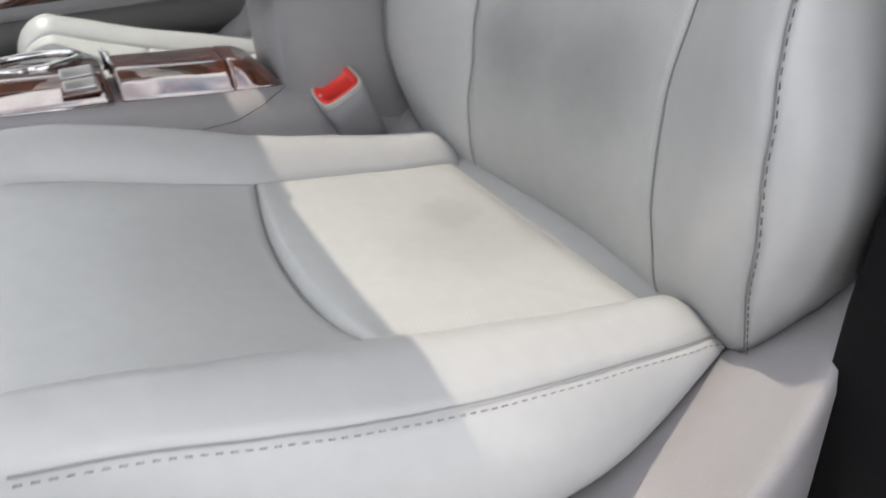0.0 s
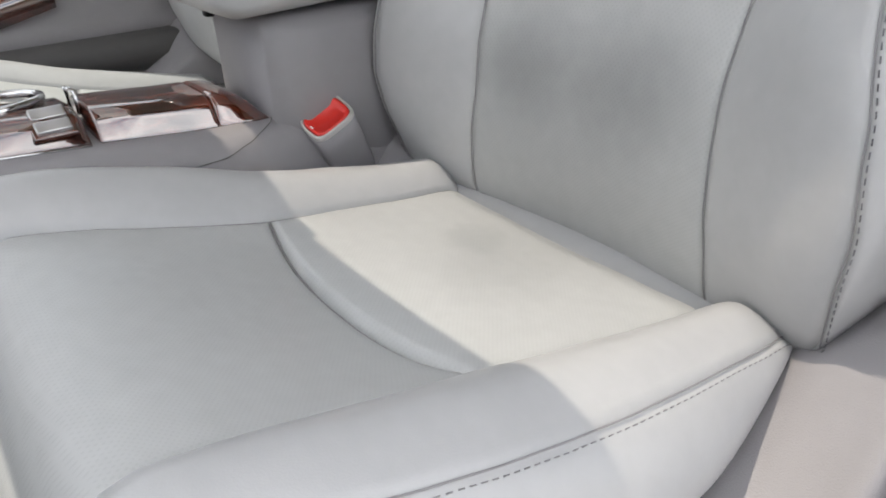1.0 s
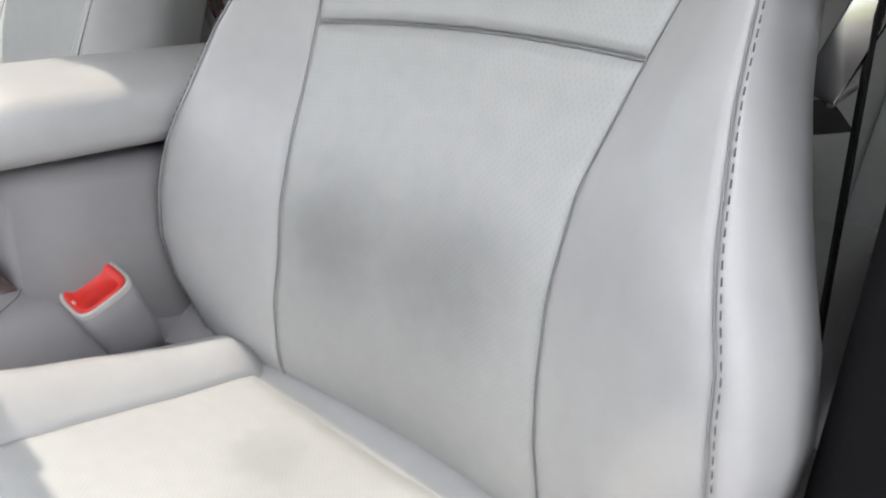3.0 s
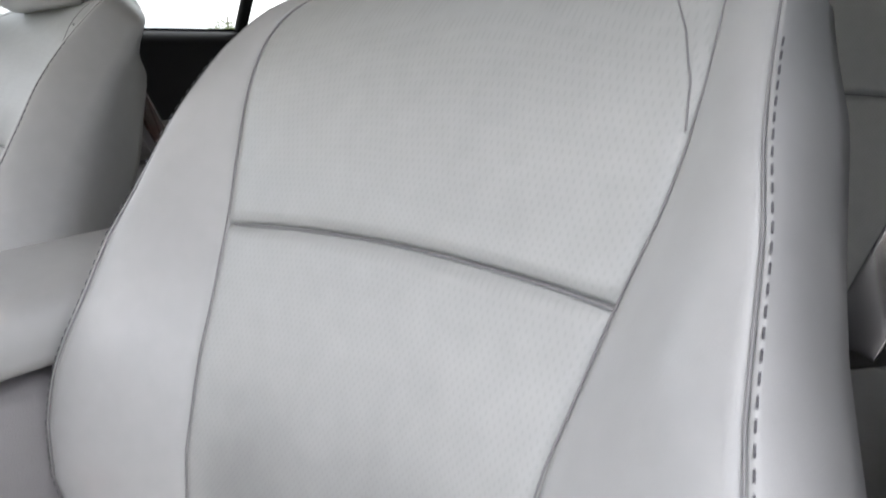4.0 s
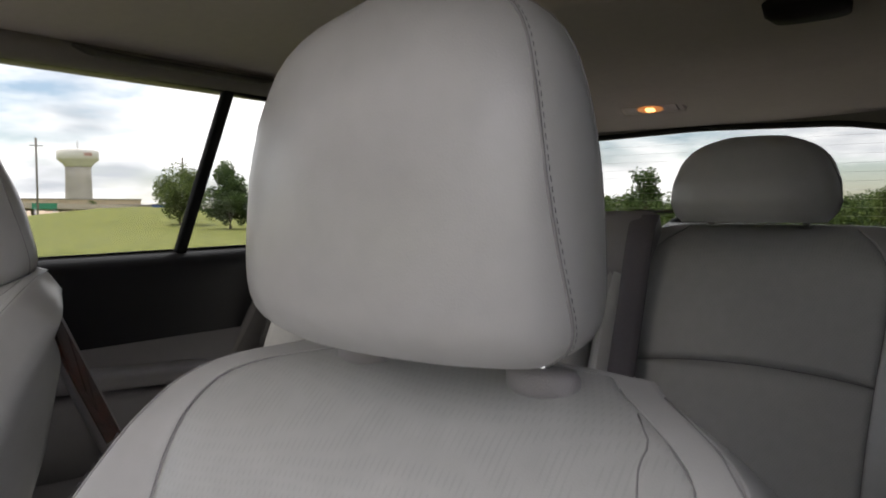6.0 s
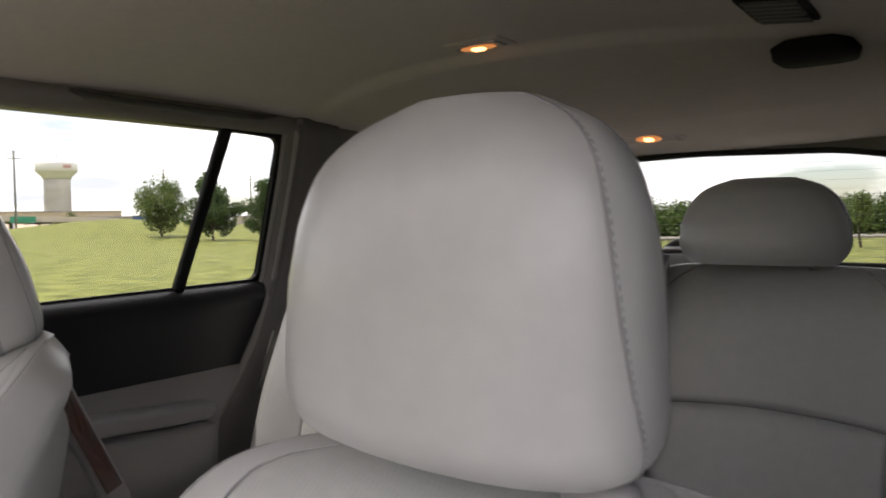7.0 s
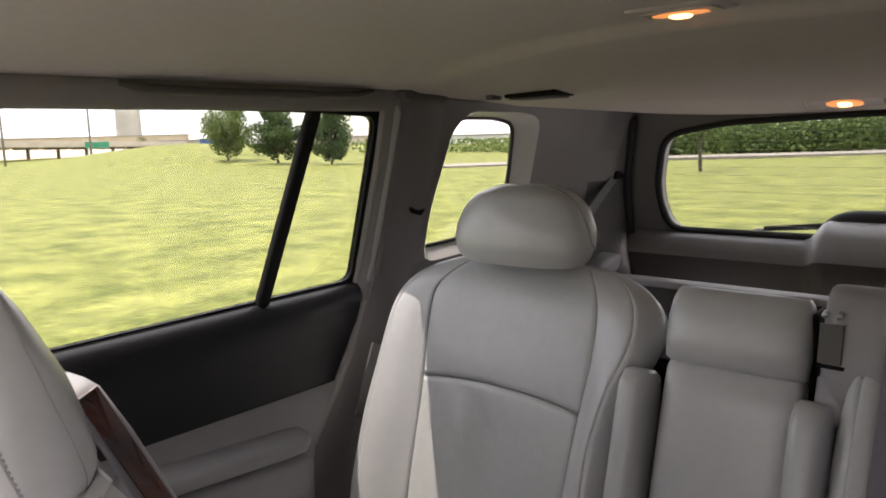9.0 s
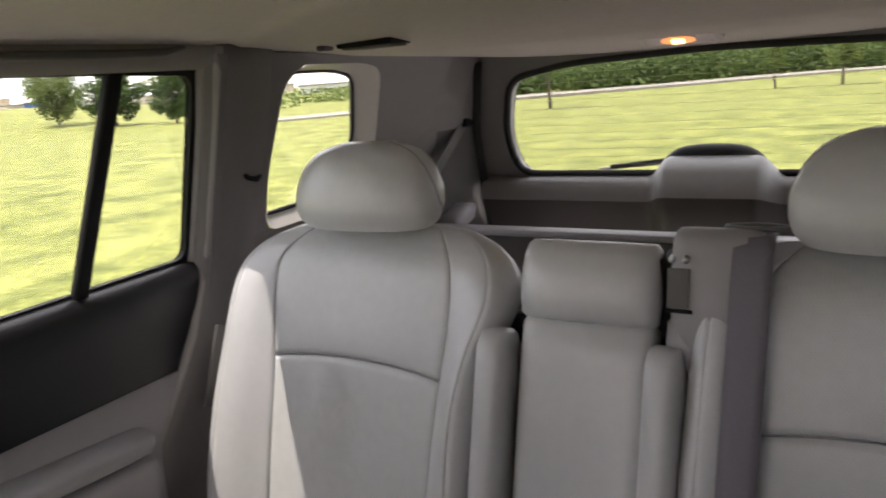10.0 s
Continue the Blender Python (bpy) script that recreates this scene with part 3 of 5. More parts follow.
def front_seat(name, cx, side, label, sink=(0.0, 0.0), y_end=-0.47, rest_z=1.212):
    root = thing(name, (cx, -0.2, 0.36), label, "car seat", "front seats")
    back, on = backrest(root, cx + (.012 if side < 0 else 0), 1, FRONT, label="grey leather backrest with stitched bolsters")
    # shoulder gusset seam
    tear = curve([(1.08, .173), (1.112, .167), (1.136, .156), (1.155, .143), (1.165, .138), (1.174, .134), (1.182, .135), (1.192, .118)], 120)
    part("gusset_seam", tube([on(min(tear(z), FRONT.edge(1, z) - .001), z, 0.0001) for z in np.linspace(1.09, 1.19, 30)], 0.0006, 5), SEAM, back)
    # seam end knot on the welt
    part("thread_knot", disc_stack([(.0004, -.0013), (.0013, 0), (.0004, .0013)], 8, (cx + FRONT.rim(1, 1.15) + .002, FRONT.yc(1.15) - FRONT.p(1.15) - .0015, 1.15)), THREAD, back)
    headrest(root, cx - side * .015, side, 0.182, rest_z, [(-.01, .07, .01, .02), (0, .090, .024, .034), (.004, .103, .036, .046), (.012, .113, .049, .055), (.024, .119, .057, .061), (.04, .120, .060, .062), (.065, .119, .060, .057), (.108, .116, .058, .046), (.140, .110, .053, .033), (.168, .099, .046, .022), (.185, .084, .036, .012), (.197, .063, .024, .005), (.205, .036, .012, .001), (.217, .01, .004, .001)], -0.06, gap=.072, py=.028, shift=.016, fore=.46 if side > 0 else .42, bow=.10 if side > 0 else .05, thread=.00022 if side > 0 else .0005)
    if cx > 0:
        tag = part("airbag_tag", bar((.585, .190, .965), (.6225, .215, .972), .050, .0025, .001, up=(0, -.35, 1)), TRIM_DARK, back, "dark woven tag with a white edge")
        part("print_bar", bar((.6225, .180, .982), (.6235, .242, .991), .004, .003, .001), LABEL, tag, "white tag edge")
    # cushion
    zt = lambda y: 0.682 - 0.12 * y + 0.22 * y * y
    ac = curve([(-.53, .16), (-.4, .158), (-.26, .152), (-.12, .163), (.03, .175)])
    wc = curve([(-.53, .215), (-.48, .232), (-.35, .242), (-.2, .245), (-.05, .242), (.0, .236), (.03, .22)])
    low = curve([(-.53, .61), (-.3, .618), (-.2, .620), (-.13, .622), (-.09, .632), (-.05, .658), (-.03, .672), (.03, .68)])
    zb = lambda y: low(y) - sink[0]
    bulge = curve([(-.53, .018), (-.3, .034), (-.15, .032), (-.04, .014), (.03, .004)])
    YC = -0.258

    def yat(x, y):
        a = ac(y)
        return y - (0.017 * (1 - (x / a) ** 2) * math.exp(-((y - YC) / 0.075) ** 2) if abs(x) < a else 0)

    def zat(x, y):
        ax, a, w = abs(x), ac(y), wc(y)
        z = zt(y) - max(0, -0.40 - y) ** 2 * 1.5 - max(0, y + .03) ** 2 * (9 + 24 * (1 - min(1, ax / w) ** 6))
        if ax <= a:
            f = ax / a
            z -= 0.006 * (1 - f * f)
            up = y - YC
            if up > 0:
                z += (0.016 * (1 - math.exp(-up / 0.03)) - 0.008) * (1 - f**4) * math.exp(-up / 0.25)
            else:
                z -= 0.016 * math.exp(up / 0.09) * (1 - f**4)
        else:
            f = (ax - a) / max(w - a, 1e-3)
            z += 0.02 * math.sin(math.pi * min(f, 1) ** 0.9) + (0.010 if y > -0.1 else 0.010) * f
        if x < 0 and ax > a:
            z += .016 * math.exp(-((y + .36) / .15) ** 2) * math.sin(math.pi * min((ax - a) / max(w - a, 1e-3), 1))
        z -= sink[0] - sink[1] * y
        return z + 0.002 * noise.noise(Vector((x * 10, y * 10, 5))) + 0.0009 * noise.noise(Vector((x * 34, y * 26, 2)))

    ys = list(np.linspace(0.03, YC + 0.02, 16)) + [YC + .010, YC + .004, YC, YC - .004, YC - .011] + list(np.linspace(YC - 0.022, y_end, 14))
    ih = 18
    rings = []
    for i, y in enumerate(ys):
        a, w = ac(y), wc(y)
        both = []
        for g in (1, -1):
            h = [(f * a, yat(f * a, y), zat(g * f * a, y) - (.0035 if f == 1 else .001 if f == .98 else 0) - (.008 if i == ih and f < 1 else 0)) for f in INS]
            h += [(a + f * (w - a), y, zat(g * (a + f * (w - a)), y) - (.0035 if f == 1 else 0)) for f in BOL]
            zp = zat(g * w, y) - .002
            for f in (.04, .1, .2, .32, .45, .6, .75, .9, 1.0):
                h.append((w + bulge(y) * math.sin(math.pi * f * .86) ** .8, y, zp + (zb(y) - zp) * f))
            h += [(w * .6, y, zb(y)), (w * .3, y, zb(y))]
            both.append(h)
        rings.append([(cx - side * x, q, z) for x, q, z in both[1][:0:-1]] + [(cx + side * x, q, z) for x, q, z in both[0]])
    m = len(h) - 1
    last = rings[-1]
    for th in (15, 30, 45, 60, 75, 90):
        s, c = math.sin(radians(th)), math.cos(radians(th))
        rings.append([(x, y_end - 0.065 * s, .60 + (z - .60) * (c * .55 + .45)) for x, _, z in last])

    def group(r, c):
        k = c - m if c >= m else m - 1 - c
        if c == 2 * m or k >= N_B:
            return "side"
        if k < N_I:
            return "rear_insert" if r < ih else "front_insert"
        return "bolster_out" if c >= m else "bolster_in"

    body = grouped(rings, group)
    shell = body.pop("side")
    cushion = part("cushion", shell, LEATHER, root, "grey leather cushion border")
    for nm, bm in body.items():
        part("insert_panel" if "insert" in nm else "bolster", bm, (PERFO_SOIL_SHADE if cx > .38 else PERFO) if "insert" in nm else LEATHER, cushion)
    for s in (1, -1):
        run = [(cx + side * s * ac(y), y, zat(s * ac(y), y) - .003) for y in np.linspace(0.0, y_end, 40)]
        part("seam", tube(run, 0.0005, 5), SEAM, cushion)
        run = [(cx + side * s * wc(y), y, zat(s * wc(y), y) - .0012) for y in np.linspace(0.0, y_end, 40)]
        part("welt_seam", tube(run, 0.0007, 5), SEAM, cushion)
        sew = []
        for y in np.linspace(0.0, y_end, 40):
            zp = zat(s * wc(y), y) - .002
            f = .0032 / (zp - zb(y))
            sew.append((cx + side * s * (wc(y) + bulge(y) * math.sin(math.pi * f * .86) ** .8 + .0002), y, zp + (zb(y) - zp) * f))
        part("stitching", dashes(sew, .0040, .0036, .00045), SEAM, cushion)
    xs = np.linspace(-ac(YC), ac(YC), 26)
    part("cross_seam", tube([(cx + side * x, yat(x, YC), zat(x, YC) - .004) for x in xs], .0013, 5), SEAM, cushion)
    # side shield of the seat base
    for s in (1, -1):
        tz = curve([(-.55, .55), (-.38, .592), (-.25, .600), (-.14, .612), (-.07, .645), (-.02, .675), (.03, .69), (.09, .69), (.14, .66)])
        rim = curve([(-.55, .53), (-.38, .565), (-.25, .585), (-.14, .617), (-.07, .672), (-.02, .722), (.03, .765), (.08, .785), (.12, .775), (.14, .75)])
        ow = curve([(-.55, .29), (-.3, .325), (-.12, .352), (-.05, .350), (0, .335), (.03, .318), (.08, .308), (.14, .290)])
        rr = []
        for y in np.linspace(-.55, .14, 36):
            o, t, h = ow(y), tz(y), rim(y)
            prof = [(.235, .40), (.235, t - .012), (.245, t), (.262, t + (h - t) * .22), (.29, t + (h - t) * .66), (o - .018, h - .008), (o - .010, h - .002), (o - .003, h - .006), (o, h - .02), (o + .004, h - .12), (o, .42)]
            rr.append([(cx + side * s * x, y, z) for x, z in prof])
        part("side_shield", skin(rr, closed=True, caps=True), TRIM, root, "grey plastic seat base cover")
    part("seat_frame", box(cx - .2, cx + .2, -.45, .05, .36, .60, .01), BLACK, root)
    return root


front_seat("driver_seat", 0.385, 1, "light grey perforated leather driver seat, lightly soiled, with headrest")
front_seat("passenger_seat", -0.362, -1, "light grey perforated leather front passenger seat with headrest", sink=(.072, -.06), y_end=-.405, rest_z=1.180).location.z += .026

REAR = Back(
    a=[(.6, .14), (.86, .150), (1.0, .155), (1.07, .16), (1.15, .168), (1.22, .168), (1.25, .155), (1.275, .11), (1.3, .06)],
    w=[(.6, .27), (.86, .287), (1.0, .284), (1.1, .276), (1.18, .268), (1.3, .262)],
    st=[(.6, .235), (.9, .25), (1.1, .244), (1.2, .238), (1.3, .234)],
    yc=[(.6, .79), (.86, .842), (1.0, .884), (1.1, .918), (1.2, .946), (1.24, .963), (1.258, .985), (1.27, 1.015), (1.3, 1.08)],
    p=[(.6, .02), (.8, .034), (1.0, .034), (1.15, .024), (1.25, .004), (1.27, 0)],
    thick=[(.6, .12), (1.0, .12), (1.2, .11), (1.25, .07), (1.27, .04)],
    zh=1.068, z0=.6, z1=1.271, bow=.010, hollow=.010, tuck=.006, crease=.024, dome=(1.14, 1.274), inner=((.6, .80), (1.04, .80), (1.12, .86), (1.18, .98), (1.27, 1.06)))
REAR_PLAIN = Back(
    a=[(.6, .14), (.86, .150), (1.0, .155), (1.07, .16), (1.15, .168), (1.22, .168), (1.25, .155), (1.275, .11), (1.3, .06)],
    w=[(.6, .25), (.86, .26), (1.0, .26), (1.1, .256), (1.18, .254), (1.3, .25)],
    st=[(.6, .215), (.9, .23), (1.1, .228), (1.2, .224), (1.3, .22)],
    yc=[(.6, .79), (.86, .842), (1.0, .884), (1.1, .918), (1.2, .946), (1.24, .963), (1.258, .985), (1.27, 1.015), (1.3, 1.08)],
    p=[(.6, .02), (.8, .034), (1.0, .034), (1.15, .024), (1.25, .004), (1.27, 0)],
    thick=[(.6, .12), (1.0, .12), (1.2, .11), (1.25, .07), (1.27, .04)],
    zh=1.066, z0=.6, z1=1.271, bow=.010, hollow=.010, tuck=.006, dome=(1.2, 1.276), inner=((.6, .92), (1.27, .95)))
HR2 = [(0, .118, .045, .033), (.008, .132, .054, .039), (.03, .142, .06, .043), (.06, .140, .06, .043), (.09, .126, .055, .04), (.11, .105, .048, .034), (.122, .078, .036, .026), (.128, .045, .02, .015), (.14, .01, .01, .01)]


def rear_seat(name, cx, side, sp, label):
    root = thing(name, (cx, 0.75, 0.36), label, "car seat", "second row seats")
    backrest(root, cx, side, sp, sewn=False)
    k = .93 if side < 0 else .85
    headrest(root, cx if side < 0 else cx - .018, side, 1.0, 1.277, [(h, w * k, f, b) for h, w, f, b in HR2], 0.12, gap=.07)
    rows = []
    for y in (.86, .8, .7, .6, .5, .42, .38, .365):
        e = max(0, .45 - y) * 1.2
        rows.append([(cx + x * (1 - e * .2), y, z - e * (.5 if z > .6 else -.2)) for x, z in
                     ((-.25, .45), (-.262, .55), (-.25, .70), (-.22, .735), (-.16, .728), (-.08, .712), (0, .708), (.08, .712), (.16, .728), (.22, .735), (.25, .70), (.262, .55), (.25, .45))])
    part("cushion", skin(rows, closed=True, caps=True), LEATHER, root)
    part("seat_base", box(cx - .22, cx + .22, .42, .9, .36, .46, .01), BLACK, root)
    part("recliner_cover", box(cx + side * .255 - .02, cx + side * .255 + .02, .70, .83, .62, .80, .018), TRIM, root)
    return root


rear_seat("second_row_seat", -0.375, -1, REAR, "grey leather second row bucket seat with a creased lower panel")
rear_seat("second_row_seat", 0.365, 1, REAR_PLAIN, "shaded grey leather second row bucket seat behind the driver")

# narrow middle seat
mid = thing("middle_seat", (0, 0.9, 0.36), "narrow grey leather middle seat with a rolled head cushion", "car seat", "second row seats")


def pad(x0, x1, run, half, e=3.2, n=28):
    """A soft bar: run gives (y, z, half thickness, width share) along its length."""
    rows = []
    c, w = (x0 + x1) / 2, (x1 - x0) / 2
    for i, (y, z, t, f) in enumerate(run):
        a, b = run[max(i - 1, 0)], run[min(i + 1, len(run) - 1)]
        d = Vector((0, b[0] - a[0], b[1] - a[1])).normalized()
        u = Vector((0, d.z, -d.y))
        rows.append([Vector((c, y, z)) + Vector((1, 0, 0)) * w * f * math.copysign(abs(math.cos(q)) ** (2 / e), math.cos(q)) + u * t * math.copysign(abs(math.sin(q)) ** (2 / e), math.sin(q))
                     for q in (2 * math.pi * k / n for k in range(n))])
    return skin(rows, closed=True, caps=True)


part("back_pad", pad(-.092, .086, [(.80, .62, .03, .9), (.83, .70, .035, .98), (.87, .85, .036, 1), (.913, 1.0, .036, 1), (.947, 1.12, .036, 1), (.958, 1.158, .034, .99), (.962, 1.168, .022, .96)], 1, e=5), LEATHER, mid)
part("head_roll", pad(-.097, .090, [(.952, 1.166, .018, .9), (.954, 1.172, .036, .97), (.963, 1.195, .043, 1), (.972, 1.225, .044, 1), (.979, 1.248, .038, .98), (.984, 1.262, .026, .95), (.986, 1.268, .012, .9)], 1, e=3.4), LEATHER, mid, "rolled grey leather head cushion")
part("back_shell", box(-.165, .15, 1.0, 1.02, .62, 1.15, .004), BLACK, mid, "black back shell")
part("hinge_bracket", box(.086, .095, .965, 1.02, 1.15, 1.255, .004), BLACK, mid, "black hinge bracket")
part("cushion", pad(-.09, .085, [(.86, .66, .04, .95), (.7, .68, .05, 1), (.5, .69, .05, 1), (.4, .675, .045, .95), (.375, .65, .02, .9)], 1, e=4), LEATHER, mid)
part("support", box(-.06, .06, .7, .95, .36, .62, .01), BLACK, mid)
for x in (-.124, .104):
    arm = thing("folded_armrest", (x, 0.9, 0.7), "narrow grey leather armrest folded upright beside the middle seat", "armrest", "folded armrests")
    part("pad", pad(x - .024, x + .022, [(.805, .70, .02, .8), (.815, .73, .038, .95), (.85, .85, .042, 1), (.893, 1.0, .042, 1), (.918, 1.09, .042, 1), (.928, 1.13, .040, .98), (.934, 1.146, .030, .9), (.936, 1.152, .015, .7)], 1, e=3), LEATHER, arm)
    part("seam", tube([(x + .0185, y - .034, z + .012) for y, z in ((.835, .76), (.863, .86), (.905, 1.0), (.930, 1.09), (.938, 1.125))], .0007, 5), SEAM, arm)
    part("pivot", tube([(x - .035, .835, .76), (x + .035, .835, .76)], .014, 14), BLACK, arm)

# ---- cabin shell ----
BELT_Z = 1.212


def side_x(z):
    """How far the cabin side stands from the middle, over the height."""
    return 0.745 - 0.455 * (z - BELT_Z) if z > BELT_Z else 0.745


def wall_place(sign, inset=0.0, lean=1.0):
    return lambda u, v, d: (sign * (side_x(v) - inset + d), u, v)


# window outlines in (y, z)
DOOR_GLASS = [(0.16, 1.206), (0.93, 1.216), (0.886, 1.527), (0.74, 1.533), (0.30, 1.541), (0.20, 1.53)]
QUARTER = [(1.112, 1.256), (1.345, 1.264), (1.36, 1.38), (1.303, 1.512), (1.23, 1.524), (1.115, 1.525), (1.078, 1.49), (1.083, 1.37)]
FRONT_GLASS = [(-1.0, 1.17), (0.02, 1.205), (0.06, 1.525), (-0.35, 1.53), (-0.85, 1.25)]

for sign, nm in ((-1, "right"), (1, "left")):
    # pillar and roof-side trim with the quarter window let through
    outer = [(0.84, 0.62), (1.95, 0.62), (1.95, 1.53), (1.55, 1.548), (0.90, 1.556), (0.915, 1.53), (0.963, 1.22), (0.93, 1.09), (0.85, 0.94)]
    hole = rounded(QUARTER, 0.03)
    grown = rounded([(y + (0.05 if y > 1.2 else -0.010), z + (0.010 if z > 1.4 else -0.03)) for y, z in QUARTER], 0.04)
    solo("wall_" + nm, sheet(outer, [grown], wall_place(sign, .03), 0.012), PILLAR, "grey plastic rear cabin side trim", "wall", kind="structure", smooth=False)
    # quarter window reveal and pane
    q = thing("window_quarter_" + nm, (sign * side_x(1.3), 1.2, 1.25), "rear quarter window with a pale deep sill", "window", kind="structure")
    ring = [[(sign * (side_x(z) - 0.031), y, z) for y, z in grown], [(sign * (side_x(z) + 0.004), y, z) for y, z in hole]]
    part("reveal", skin(ring, closed=True), PALE, q, "pale grey window reveal")
    part("pane", sheet(hole, [], lambda u, v, d, s=sign: (s * (side_x(v) + 0.006 + d), u, v), 0.004), SHADE if sign < 0 else DARK_GLASS, q, smooth=False)
    part("seal", tube([(sign * (side_x(z) + 0.004), y, z) for y, z in hole + hole[:1]], 0.005, 6), RUBBER, q)
    # door surround between window and pillar
    run = [(.785, .62), (.785, .85), (.800, .93), (.855, 1.007), (.900, 1.078), (.938, 1.17), (.958, 1.22), (.948, 1.3), (.928, 1.45), (.912, 1.53), (.905, 1.57)]
    part_of = thing("pillar_trim_" + nm, (sign * 0.75, 0.97, 0.62), "dark grey plastic pillar trim beside the rear door", "pillar trim", kind="structure")
    rows = []
    for y, z in run:
        s = side_x(z)
        rows.append([(sign * (s - a), y + b, z) for a, b in ((-.03, -.014), (.012, -.012), (.027, .004), (.033, .03), (.036, .07), (.033, .11), (.020, .13), (-.03, .135))])
    part("post", skin(rows, closed=True, caps=True), PILLAR, part_of)
    for gap, r in ((-.012, .009), (.006, .010)):
        part("rubber_seal", tube([(sign * (side_x(z) - .012 - gap), y + gap, z) for y, z in run], r, 10), DOOR_SEAL, part_of, "grey rounded rubber door seal")
    part("belt_slot", bar((sign * .676, .928, 1.098), (sign * .676, .873, .966), .020, .006, .0025, up=(sign, 0, 0)), TRIM_DARK, part_of, "dark belt slot")
    part("belt_hook", tube([(sign * (side_x(1.36) - .026), 1.0, 1.362), (sign * (side_x(1.36) - .034), 1.012, 1.348), (sign * (side_x(1.36) - .034), 1.032, 1.342), (sign * (side_x(1.36) - .024), 1.05, 1.346)], .005, 6), BLACK, part_of, "black belt guide slot")

    # rear door
    door = thing("rear_door", (sign * 0.75, 0.55, 0.6), "grey and black rear door trim with a padded armrest, closed", "car door", "rear doors")
    prof = [(.66, .60), (.70, .66), (.705, .80), (.715, .93), (.722, 1.03)]
    y0 = 0.08
    y1 = lambda z: float(np.interp(z, (.6, .85, .93, 1.007, 1.078, 1.17, 1.21), (.78, .78, .795, .85, .895, .933, .945)))
    rows = [[(sign * x, y, z) for y in np.linspace(y0, y1(z), 12)] for x, z in prof + [(.80, 1.03), (.80, .60)]]
    part("lower_panel", skin([*rows, rows[0]]), TRIM, door, "grey lower door panel")
    prof = [(.728, 1.02), (.729, 1.07), (.726, 1.11), (.720, 1.14), (.7175, 1.158), (.7175, 1.172), (.7205, 1.184), (.727, 1.194), (.736, 1.2015), (.745, 1.205), (.750, 1.200), (.750, 1.02)]
    rows = [[(sign * x, y, z + (.010 * (y - .3) if z > 1.15 else 0)) for y in np.linspace(y0, y1(z), 14)] for x, z in prof]
    part("upper_panel", skin([*rows, rows[0]]), SOFT_BLACK, door, "black soft upper door panel, rounded below the window")
    part("outer_skin", skin([[(sign * x, y, z) for y in np.linspace(.10, 1.02, 8)] for x, z in ((.765, 1.195), (.80, 1.15), (.825, .95), (.815, .70), (.79, .46), (.78, .46), (.78, 1.195), (.765, 1.195))]), PAINT, door, "dark painted outer door skin")
    arm = []
    for y, f in ((.36, .55), (.40, .9), (.48, 1), (.6, 1), (.70, 1), (.745, .95), (.765, .7), (.772, .35)):
        c = (.735, .985 - .075 * (y - .45))
        arm.append([(sign * (c[0] + .075 * f * math.copysign(abs(math.cos(q)) ** .7, math.cos(q)) * (1 if math.cos(q) < 0 else .3)), y, c[1] + (.014 if math.sin(q) > 0 else .030) * f * math.copysign(abs(math.sin(q)) ** .7, math.sin(q)))
                    for q in (2 * math.pi * k / 20 for k in range(20))])
    part("armrest", skin(arm, closed=True, caps=True), TRIM, door, "grey padded armrest")
    rows = [[(sign * x, y, z - .075 * (y - .45)) for y in np.linspace(.36, .755, 12)] for x, z in ((.735, .955), (.678, .952), (.672, .94), (.684, .88), (.70, .80), (.735, .80))]
    part("pocket_panel", skin(rows), TRIM, door, "grey moulded panel under the armrest")
    if sign < 0:
        rows = []
        for x, y, z, g in ((.735, .335, 1.172, .8), (.70, .336, 1.182, .9), (.655, .340, 1.188, 1), (.622, .346, 1.186, 1), (.609, .356, 1.176, 1), (.608, .392, 1.106, 1), (.606, .442, .992, 1), (.605, .488, .888, 1), (.612, .504, .862, 1), (.64, .52, .84, 1), (.70, .53, .83, .9)):
            q = Vector((-.0, .913, .408))     # across the grip
            o = Vector((sign, 0, 0))
            d = .022 * g
            base = Vector((sign * x, y, z))
            rows.append([base + q * a * d + o * b * .015 for a, b in ((-1, -.3), (-.85, -.8), (-.5, -1), (.5, -1), (.85, -.8), (1, -.3), (1, .5), (.7, 1), (-.7, 1), (-1, .5))])
        pull = part("pull_handle", skin(rows, closed=True, caps=True), TRIM, door, "grey grab handle with a burl wood face")
        part("wood_face", bar((sign * .5935, .3545, 1.184), (sign * .5895, .488, .890), .030, .006, .002, up=(sign, 0, 0)), WOOD, pull, "glossy burl wood facing")
    glass = rounded(DOOR_GLASS, 0.025)
    surround = [(y + (.025 if y > .5 else -.025), z + (.022 if z > 1.4 else -.018)) for y, z in DOOR_GLASS]
    part("window_frame", sheet(rounded(surround, .04), [glass], lambda u, v, d, s=sign: (s * (side_x(v) + d), u, v), .014), BLACK, door, "black window frame", smooth=False)
    part("pane", sheet(glass, [], lambda u, v, d, s=sign: (s * (side_x(v) + .006 + d), u, v), .004), SHADE if sign < 0 else DARK_GLASS, door, smooth=False)
    part("divider_bar", bar((sign * (side_x(1.205) + .002), .722, 1.20), (sign * (side_x(1.54) + .002), .748, 1.54), .024, .018, .006, up=(sign, 0, 0)), BLACK, door, "black divider between door panes")

